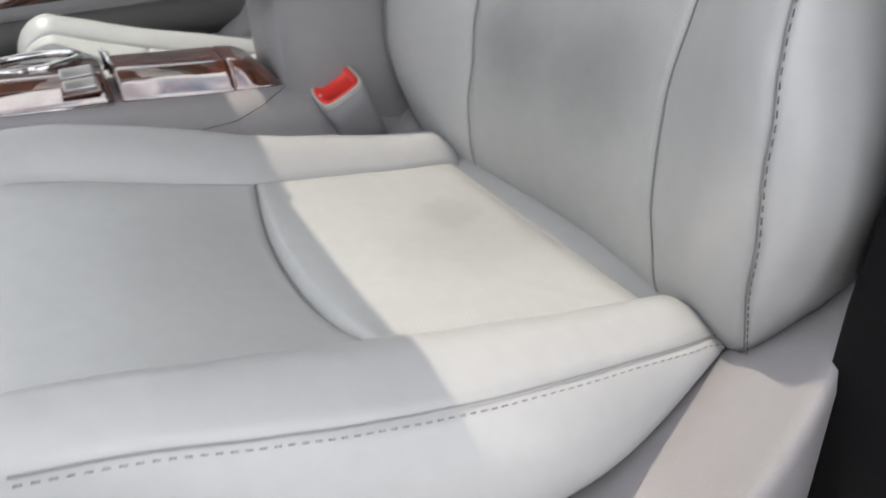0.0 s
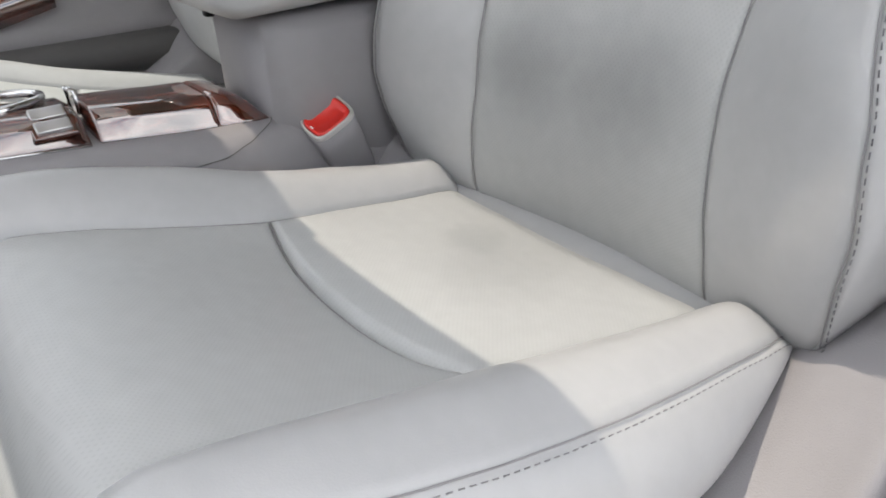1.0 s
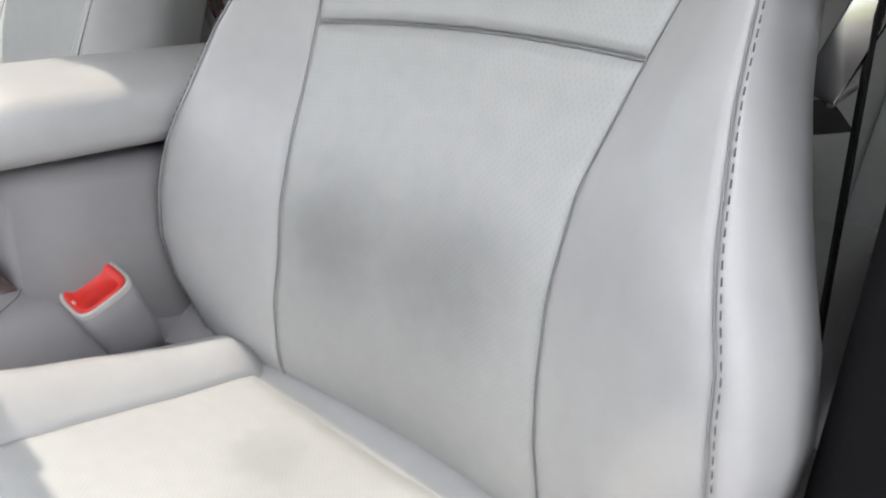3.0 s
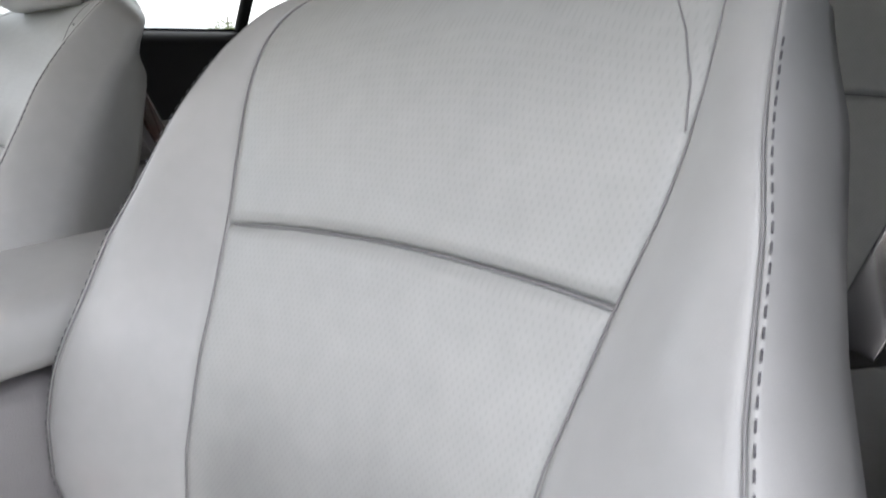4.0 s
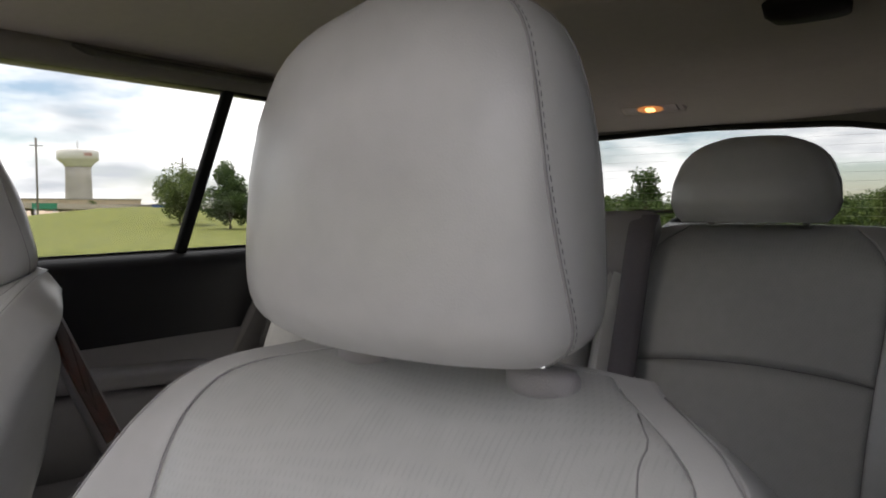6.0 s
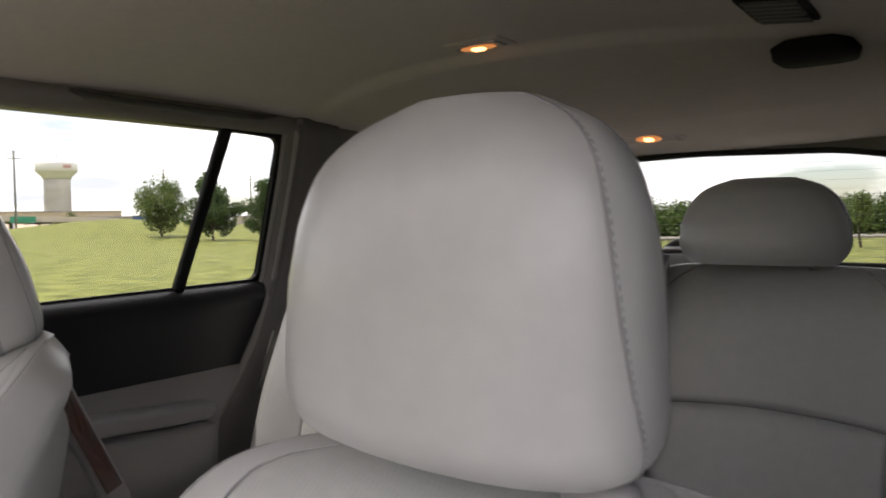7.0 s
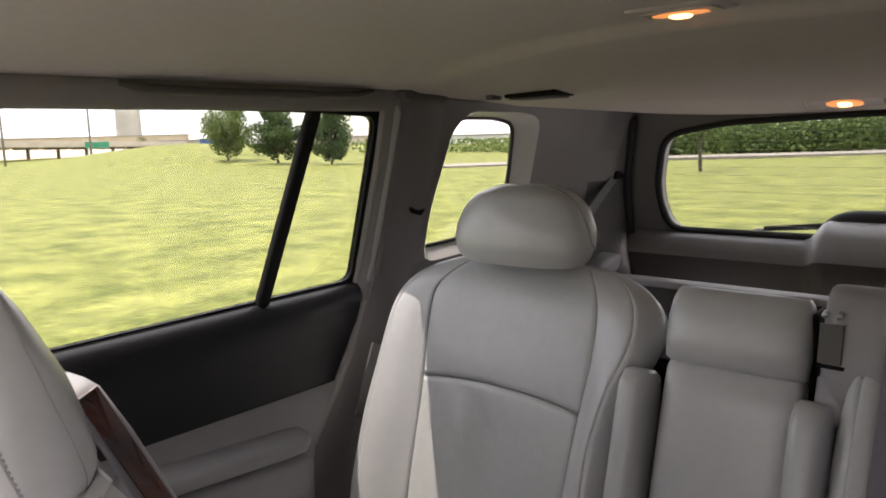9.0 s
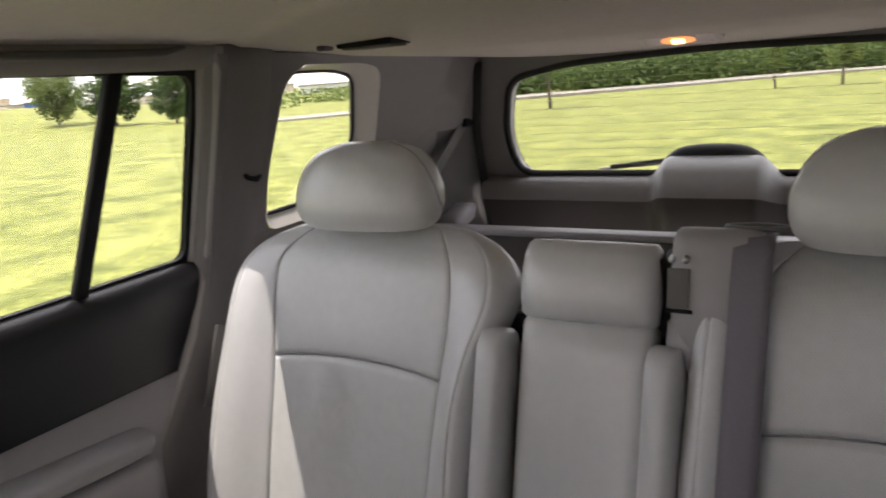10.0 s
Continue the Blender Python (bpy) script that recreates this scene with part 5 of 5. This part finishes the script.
bx = thing("armrest_box", (0, 0, .36), "grey plastic storage box with a padded leather armrest lid", "armrest")
rows = []
for y in np.linspace(-.165, .25, 14):
    f = min(1, (y + .165) / .012)
    w = .072 + .016 * f
    rows.append([(x, y, z) for x, z in ((-w, .60), (-w, .86), (-w + .012, .878), (w - .012, .878), (w, .86), (w, .60))])
part("bin", skin(rows, closed=True, caps=True), TRIM, bx, "grey plastic bin")
part("lid", pad(-.105, .105, [(-.222, .905, .006, .72), (-.215, .908, .022, .86), (-.195, .912, .034, .96), (-.15, .917, .037, 1), (0, .924, .038, 1), (.15, .93, .038, 1), (.24, .932, .036, .98), (.27, .93, .02, .9)], 1, e=3.6), LEATHER, bx, "padded grey leather armrest lid")
part("lid_catch", box(-.08, -.066, -.175, -.155, .862, .878, .003), BLACK, bx, "small black lid catch")

bu = thing("belt_buckle", (.09, -.09, .66), "grey belt buckle with a bright red release button", "belt buckle")
foot, head = Vector((.086, -.070, .668)), Vector((.098, -.1135, .762))
axis = (head - foot).normalized()
across = axis.cross(Vector((1, 0, 0))).normalized()
thin = across.cross(axis).normalized() * (1 if across.cross(axis).x > 0 else -1)


def buckle_ring(s, scale, lift=0.0, hu=.030, hv=.019):
    """One rounded ring across the buckle; its head slopes towards the seat."""
    ring = []
    for k in range(36):
        c, d = math.cos(2 * math.pi * k / 36), math.sin(2 * math.pi * k / 36)
        u, v = (math.copysign(abs(q) ** .5, q) * r * scale for q, r in ((c, hu), (d, hv)))
        ring.append(tuple(foot.lerp(head, s) + across * u + thin * v + axis * (lift - .42 * v * s)))
    return ring


part("body", skin([buckle_ring(0, .78), buckle_ring(.3, .93), buckle_ring(.7, .97), buckle_ring(.96, .985)], closed=True, caps=True), TRIM, bu, "grey plastic buckle body")
part("button_rim", skin([buckle_ring(.96, .99), buckle_ring(1, 1), buckle_ring(1, .985, .0022), buckle_ring(1, .94, .0032), buckle_ring(1, .90, .0022), buckle_ring(1, .885, -.001)], closed=True), PALE, bu, "pale button surround")
part("button", skin([buckle_ring(1, .88, -.001), buckle_ring(1, .86, .0025), buckle_ring(1, .80, .0034), buckle_ring(1, .72, .002), buckle_ring(1, .55, -.0025), buckle_ring(1, .3, -.0035), buckle_ring(1, .02, -.0038)], closed=True, caps=True), RED, bu, "bright red hollowed release button")
mark = foot.lerp(head, 1) - across * .0225 + axis * .0032
part("print_bar", bar(mark - thin * .006, mark + thin * .004, .0016, .0006, .0001, up=tuple(axis)), LABEL, bu)
part("boot", box(.085, .113, -.06, -.03, .62, .68, .008), BLACK, bu)

# ---- outside ----


def polar(az, d):
    """A place on the ground: degrees to the left of the car's tail, metres away."""
    return Vector((-d * math.sin(radians(az)), d * math.cos(radians(az)), 0))


MOUND = polar(60.5, 68)


def ground_z(x, y):
    p = Vector((x, y, 0))
    z = 1.75 * math.exp(-((p - MOUND).length / 12) ** 2)
    d = p.length
    z += 0.10 * noise.noise(Vector((x * .09, y * .09, 0))) * min(1, d / 12)
    # the bank falls away towards the underpass
    q = p - polar(72, 95)
    z -= 1.0 * math.exp(-(q.length / 22) ** 2)
    return z


bm = bmesh.new()
radii = [0, 2, 4, 6, 9, 12, 16, 20, 25, 30, 36, 42, 48, 54, 60, 66, 72, 80, 90, 105, 130, 180, 300, 600, 1500, 4000]
prev = None
for r in radii:
    ring = []
    for k in range(120):
        a = 2 * math.pi * k / 120
        x, y = r * math.cos(a), r * math.sin(a)
        ring.append(bm.verts.new((x, y, ground_z(x, y) if r < 200 else 0)))
    if prev:
        for k in range(120):
            bm.faces.new((prev[k], prev[(k + 1) % 120], ring[(k + 1) % 120], ring[k]))
    prev = ring
bmesh.ops.remove_doubles(bm, verts=bm.verts[:], dist=0.001)
solo("ground", bm, GRASS, "wide mown yellow-green grass field", "ground", kind="structure")

# rough tufts over the nearer grass
rt = random.Random(11)
verts, faces = [], []
for _ in range(46000):
    az, d = rt.uniform(-28, 128), 3.2 + 40 * rt.random() ** 1.25
    c = polar(az, d)
    if noise.noise(Vector((c.x * .7, c.y * .7, 4.4))) < rt.uniform(-.5, .35):
        continue
    h = rt.uniform(.004, .010) * (1 + d * .03)
    gz = ground_z(c.x, c.y)
    for k in range(2):
        a = rt.uniform(0, math.pi * 2)
        w = h * rt.uniform(.5, 1.1)
        dx, dy = math.cos(a), math.sin(a)
        lx, ly = rt.uniform(-1.6, 1.6) * h, rt.uniform(-1.6, 1.6) * h
        n0 = len(verts)
        verts += [(c.x - dx * w, c.y - dy * w, gz - .02), (c.x + dx * w, c.y + dy * w, gz - .02), (c.x + lx + dx * w * .7, c.y + ly + dy * w * .7, gz + h * rt.uniform(.3, .5)), (c.x + lx - dx * w * .6, c.y + ly - dy * w * .6, gz + h * .5)]
        faces.append((n0, n0 + 1, n0 + 2, n0 + 3))
me = bpy.data.meshes.new("grass")
me.from_pydata(verts, [], faces)
me.materials.append(BLADES)
tagged(new("grass", me), "rough yellow-green grass tufts over the field", "grass", kind="stuff")


def ribbon(pts, width, lift):
    rows = []
    for i, p in enumerate(pts):
        a, b = Vector(pts[max(i - 1, 0)]), Vector(pts[min(i + 1, len(pts) - 1)])
        d = (b - a).normalized()
        s = Vector((d.y, -d.x, 0)) * width / 2
        p = Vector(p)
        rows.append([(p - s) + Vector((0, 0, lift - .15)), (p - s) + Vector((0, 0, lift)), (p + s) + Vector((0, 0, lift)), (p + s) + Vector((0, 0, lift - .15))])
    return skin(rows)


pts = []
for x in np.linspace(-26.5, 60, 40):
    y = 47 + .78 * x if x < 0 else 47 + .35 * x
    pts.append((x, y, ground_z(x, y)))
solo("road", ribbon(pts, 3.2, .10), ASPHALT, "narrow pale road across the field", "road", kind="structure", smooth=False)


PAVE = ramp_material("parking_concrete", (0.27, 0.26, 0.26), (0.34, 0.33, 0.33), 0.8, fine=14)
solo("pavement", box(-1.1, 9.0, -9, 9, -.05, .06), PAVE, "pale concrete parking bay under the car", "pavement", kind="structure", smooth=False)


def tree(at, height, spread, leaves, mat, label, seed, trunk=0.28, group="trees"):
    r = random.Random(seed)
    base = Vector((at.x, at.y, ground_z(at.x, at.y)))
    root = thing("tree", base, label, "tree", group)
    bm = bmesh.new()

    def limb(a, b, ra, rb):
        d = (b - a).normalized()
        s = d.cross(Vector((.3, .8, .1))).normalized()
        u = s.cross(d)
        rows = [[a.lerp(b, f) + (ra + (rb - ra) * f) * (math.cos(q) * s + math.sin(q) * u) for q in (k * math.pi / 3 for k in range(6))] for f in (0, .5, 1)]
        vs = [[bm.verts.new(p) for p in row] for row in rows]
        for v0, v1 in zip(vs, vs[1:]):
            for k in range(6):
                bm.faces.new((v0[k], v0[(k + 1) % 6], v1[(k + 1) % 6], v1[k]))

    fork = base + Vector((r.uniform(-.1, .1), r.uniform(-.1, .1), height * trunk))
    limb(base - Vector((0, 0, .1)), fork, height * .028, height * .02)
    clumps = []
    for i in range(17):
        a = 2 * math.pi * i * .382 + r.uniform(-.3, .3)
        up = r.uniform(max(.15, trunk + .08), .98)
        out = spread * r.uniform(.35, 1.0) * math.sin(math.pi * min(.97, up * .72 + .22)) ** .6
        tip = base + Vector((math.cos(a) * out, math.sin(a) * out, height * up))
        limb(fork.lerp(base + Vector((0, 0, height * .6)), r.random() * .6), tip, height * .012, height * .003)
        clumps.append((tip, spread * r.uniform(.28, .46)))
    for i in range(9):
        clumps.append((base + Vector((r.uniform(-.4, .4) * spread, r.uniform(-.4, .4) * spread, height * r.uniform(max(.2, trunk + .12), .88))), spread * r.uniform(.3, .5)))
    part("trunk", bm, BARK, root)
    bm = bmesh.new()
    for _ in range(leaves):
        c, q = r.choice(clumps)
        v = Vector((r.gauss(0, 1), r.gauss(0, 1), r.gauss(0, .9)))
        v = v.normalized() * q * r.random() ** .45
        p = c + v
        if p.z < base.z + height * trunk * .75:
            continue
        k = min(1, .35 + .65 * (p.z - base.z) / (height * .5))    # narrow towards the trunk
        p.x, p.y = base.x + (p.x - base.x) * k, base.y + (p.y - base.y) * k
        n = Vector((r.gauss(0, 1), r.gauss(0, 1), r.gauss(.4, 1))).normalized()
        s = n.cross(Vector((0, 0, 1))).normalized() * height * r.uniform(.014, .028)
        u = n.cross(s).normalized() * height * r.uniform(.012, .022)
        bm.faces.new([bm.verts.new(p + k) for k in (-s, -u * .8, s, u)])
    part("crown", bm, mat, root, smooth=False)
    return root


tree(polar(57.5, 52), 3.5, 2.0, 8000, LEAF_A, "bright green multi-stemmed young tree on the field", 3, .10)
tree(polar(53.9, 47), 3.85, 1.75, 11000, LEAF_B, "dense deep green young tree on the field", 8, .07)
tree(polar(49.8, 44), 3.4, 1.5, 9500, LEAF_B, "rounded deep green young tree on the field", 12, .08)
tree(polar(21.4, 27), 2.6, .8, 2200, LEAF_B, "small tree with a thin trunk before the road", 21, .45)
tree(polar(5.6, 31), 2.0, .5, 1500, LEAF_A, "slim sapling on the field", 31, .35)
tree(polar(1.5, 31), 2.3, .75, 1800, LEAF_A, "young tree on the field near the road", 33, .35)
tree(polar(63.6, 150), 3.4, 1.3, 900, LEAF_B, "far small tree beside the embankment", 35, .2)

# woods beyond the road
bm = bmesh.new()
rnd = random.Random(9)
for i in range(330):
    az = rnd.uniform(-36, 31)
    c_, s_ = math.cos(radians(az)), math.sin(radians(az))
    edge = 47 / (c_ + (.78 if az > 0 else .35) * s_) + 4.5
    d = edge + 22 * rnd.random() ** 1.6
    c = polar(az, d)
    h = rnd.uniform(.026, .043) * d * (1.1 + .25 * noise.noise(Vector((az * .16, 0, 2))))
    w = rnd.uniform(1.1, 2.2)
    for _ in range(340):
        f = rnd.random()
        p = c + Vector((rnd.gauss(0, w * .5), rnd.gauss(0, w * .5), 0))
        p.z = max(.05, h * f**.75 * max(.15, 1 - ((p - c).length / (w * 1.7)) ** 2) ** .5)
        n = Vector((rnd.gauss(0, 1), rnd.gauss(-.4, 1), rnd.gauss(.4, 1))).normalized()
        s = n.cross(Vector((0, 0, 1))).normalized() * rnd.uniform(.7, 1.3) * (.14 - .06 * f)
        u = n.cross(s).normalized() * rnd.uniform(.7, 1.3) * (.13 - .055 * f)
        bm.faces.new([bm.verts.new(p + k) for k in (-s, -u, s, u)])
solo("woods", bm, LEAF_C, "dense line of mixed green trees beyond the road", "woods", kind="stuff", smooth=False)
# low shrubs seen through the quarter window
bm = bmesh.new()
for i in range(26):
    c = polar(rnd.uniform(28, 47), rnd.uniform(55, 75))
    for _ in range(80):
        p = c + Vector((rnd.gauss(0, 1.1), rnd.gauss(0, 1.1), 0))
        p.z = ground_z(c.x, c.y) + rnd.random() * 1.2
        n = Vector((rnd.gauss(0, 1), rnd.gauss(0, 1), rnd.gauss(.4, 1))).normalized()
        s = n.cross(Vector((0, 0, 1))).normalized() * rnd.uniform(.1, .22)
        u = n.cross(s).normalized() * rnd.uniform(.1, .2)
        bm.faces.new([bm.verts.new(p + k) for k in (-s, -u, s, u)])
solo("shrubs", bm, LEAF_A, "loose bright green shrubs along the field's edge", "shrubs", kind="stuff", smooth=False)

# water tower
TW = polar(64.4, 580)
tw = thing("water_tower", TW, "pale concrete water tower with a white flared tank", "water tower")
part("shaft", disc_stack([(9.4, -4), (8.9, 8), (8.5, 24), (8.5, 33.0)], 40, TW), TOWER, tw, "fluted concrete shaft")
tank = part("tank", disc_stack([(8.8, 32), (9.8, 34), (13.2, 37), (13.7, 37.4), (13.7, 43.0), (13.2, 43.6), (7, 44.6), (.5, 45)], 44, TW), TOWER_TOP, tw, "white painted tank")
part("aerial", tube([TW + Vector((0, 0, 44.5)), TW + Vector((0, 0, 51))], .35, 6), STEEL, tw)
for z in (46.5, 48.5):
    part("aerial_arm", tube([TW + Vector((-2.2, 0, z)), TW + Vector((2.2, 0, z))], .3, 5), STEEL, tw)
side = Vector((-TW.y, TW.x, 0)).normalized()
part("tank_sign", skin([[TW * (1 - 14.1 / 580) + side * a + Vector((0, 0, z)) for a in (-9, -6.5, -4)] for z in (39.2, 41.6)]), material("faded_red_sign", (.5, .3, .28), .7), tank, "faded red and white lettering panel")

# overpass and low buildings
A, B = polar(76, 128) + Vector((0, 0, 2.35)), polar(61.6, 150) + Vector((0, 0, 1.5))
ov = thing("overpass", A.lerp(B, .5), "concrete road overpass on round piers", "bridge")
along = (B - A).normalized()
A = A - along * 70
part("deck", bar(A, B, 9, .55, .05), CONCRETE, ov, "shaded concrete deck", smooth=False)
part("parapet", bar(A + Vector((0, 0, .52)), B + Vector((0, 0, .45)), 8.8, .42, .02), CONCRETE, ov, "pale concrete parapet", smooth=False)
for k in range(22):
    p = A.lerp(B, (k + .5) / 22)
    part("pier", disc_stack([(.28, -4.5), (.28, -.2)], 10, p), CONCRETE, ov)
    part("pier_cap", bar(p + Vector((-3.4, -.8, -.42)), p + Vector((3.4, .8, -.42)), .7, .34, .05), CONCRETE, ov, smooth=False)
away = Vector((-.9, .42, 0)) * 16
part("bank", skin([[p + away * f + Vector((0, 0, h)) for p in (A, A.lerp(B, .5), B)] for f, h in ((.2, -4.2), (.6, -2.6), (1.0, -.9), (1.4, .1))]), TAN, ov, "bare tan slope paving under the bridge", smooth=False)
sg = thing("road_sign", polar(66.5, 118), "green road direction sign on posts", "road sign")
q = polar(66.5, 118)
part("board", bar(q + side * -1.6 + Vector((0, 0, 1.9)), q + side * 1.6 + Vector((0, 0, 1.9)), .12, .9, .02), material("green_sign", (.02, .22, .13), .5), sg, "blank green board", smooth=False)
for s in (-1, 1):
    part("leg", tube([q + side * s * 1.2 + Vector((0, 0, -1)), q + side * s * 1.2 + Vector((0, 0, 1.6))], .08, 6), STEEL, sg)
for az, d, w, h, m, lab in ((70, 330, 110, 6.8, TAN, "long low beige building on the horizon"), (60.6, 300, 26, 4.2, CONCRETE, "pale beige shed on the horizon"), (58.9, 290, 7, 4.4, material("blue_cladding", (.05, .10, .30), .6), "low blue shed on the horizon"), (38, 160, 16, 2.6, material("white_cladding", (.6, .6, .6), .6), "low white shed beyond the field"), (47, 260, 50, 3.6, CONCRETE, "low pale building on the horizon")):
    p = polar(az, d)
    s = Vector((-p.y, p.x, 0)).normalized()
    b = thing("far_building", p, lab, "building", "far buildings")
    part("wall", bar(p - s * w / 2 + Vector((0, 0, h / 2 - 1)), p + s * w / 2 + Vector((0, 0, h / 2 - 1)), 12, h, .02), m, b, smooth=False)
    part("roof", bar(p - s * (w / 2 + .4) + Vector((0, 0, h - .9)), p + s * (w / 2 + .4) + Vector((0, 0, h - .9)), 12.8, .35, .02), TRIM, b, smooth=False)
for az, d, h in ((72.2, 90, 8.4), (66.9, 95, 9.6), (57.4, 120, 9.5), (51.2, 130, 9.2)):
    p = polar(az, d)
    pl = thing("utility_pole", p, "tall thin grey utility pole", "utility pole", "utility poles")
    part("mast", tube([p + Vector((0, 0, -1)), p + Vector((0, 0, h))], .13, 8), POLE, pl)
    part("crossarm", tube([p - side * .7 + Vector((0, 0, h - .9)), p + side * .7 + Vector((0, 0, h - .9))], .06, 6), POLE, pl)
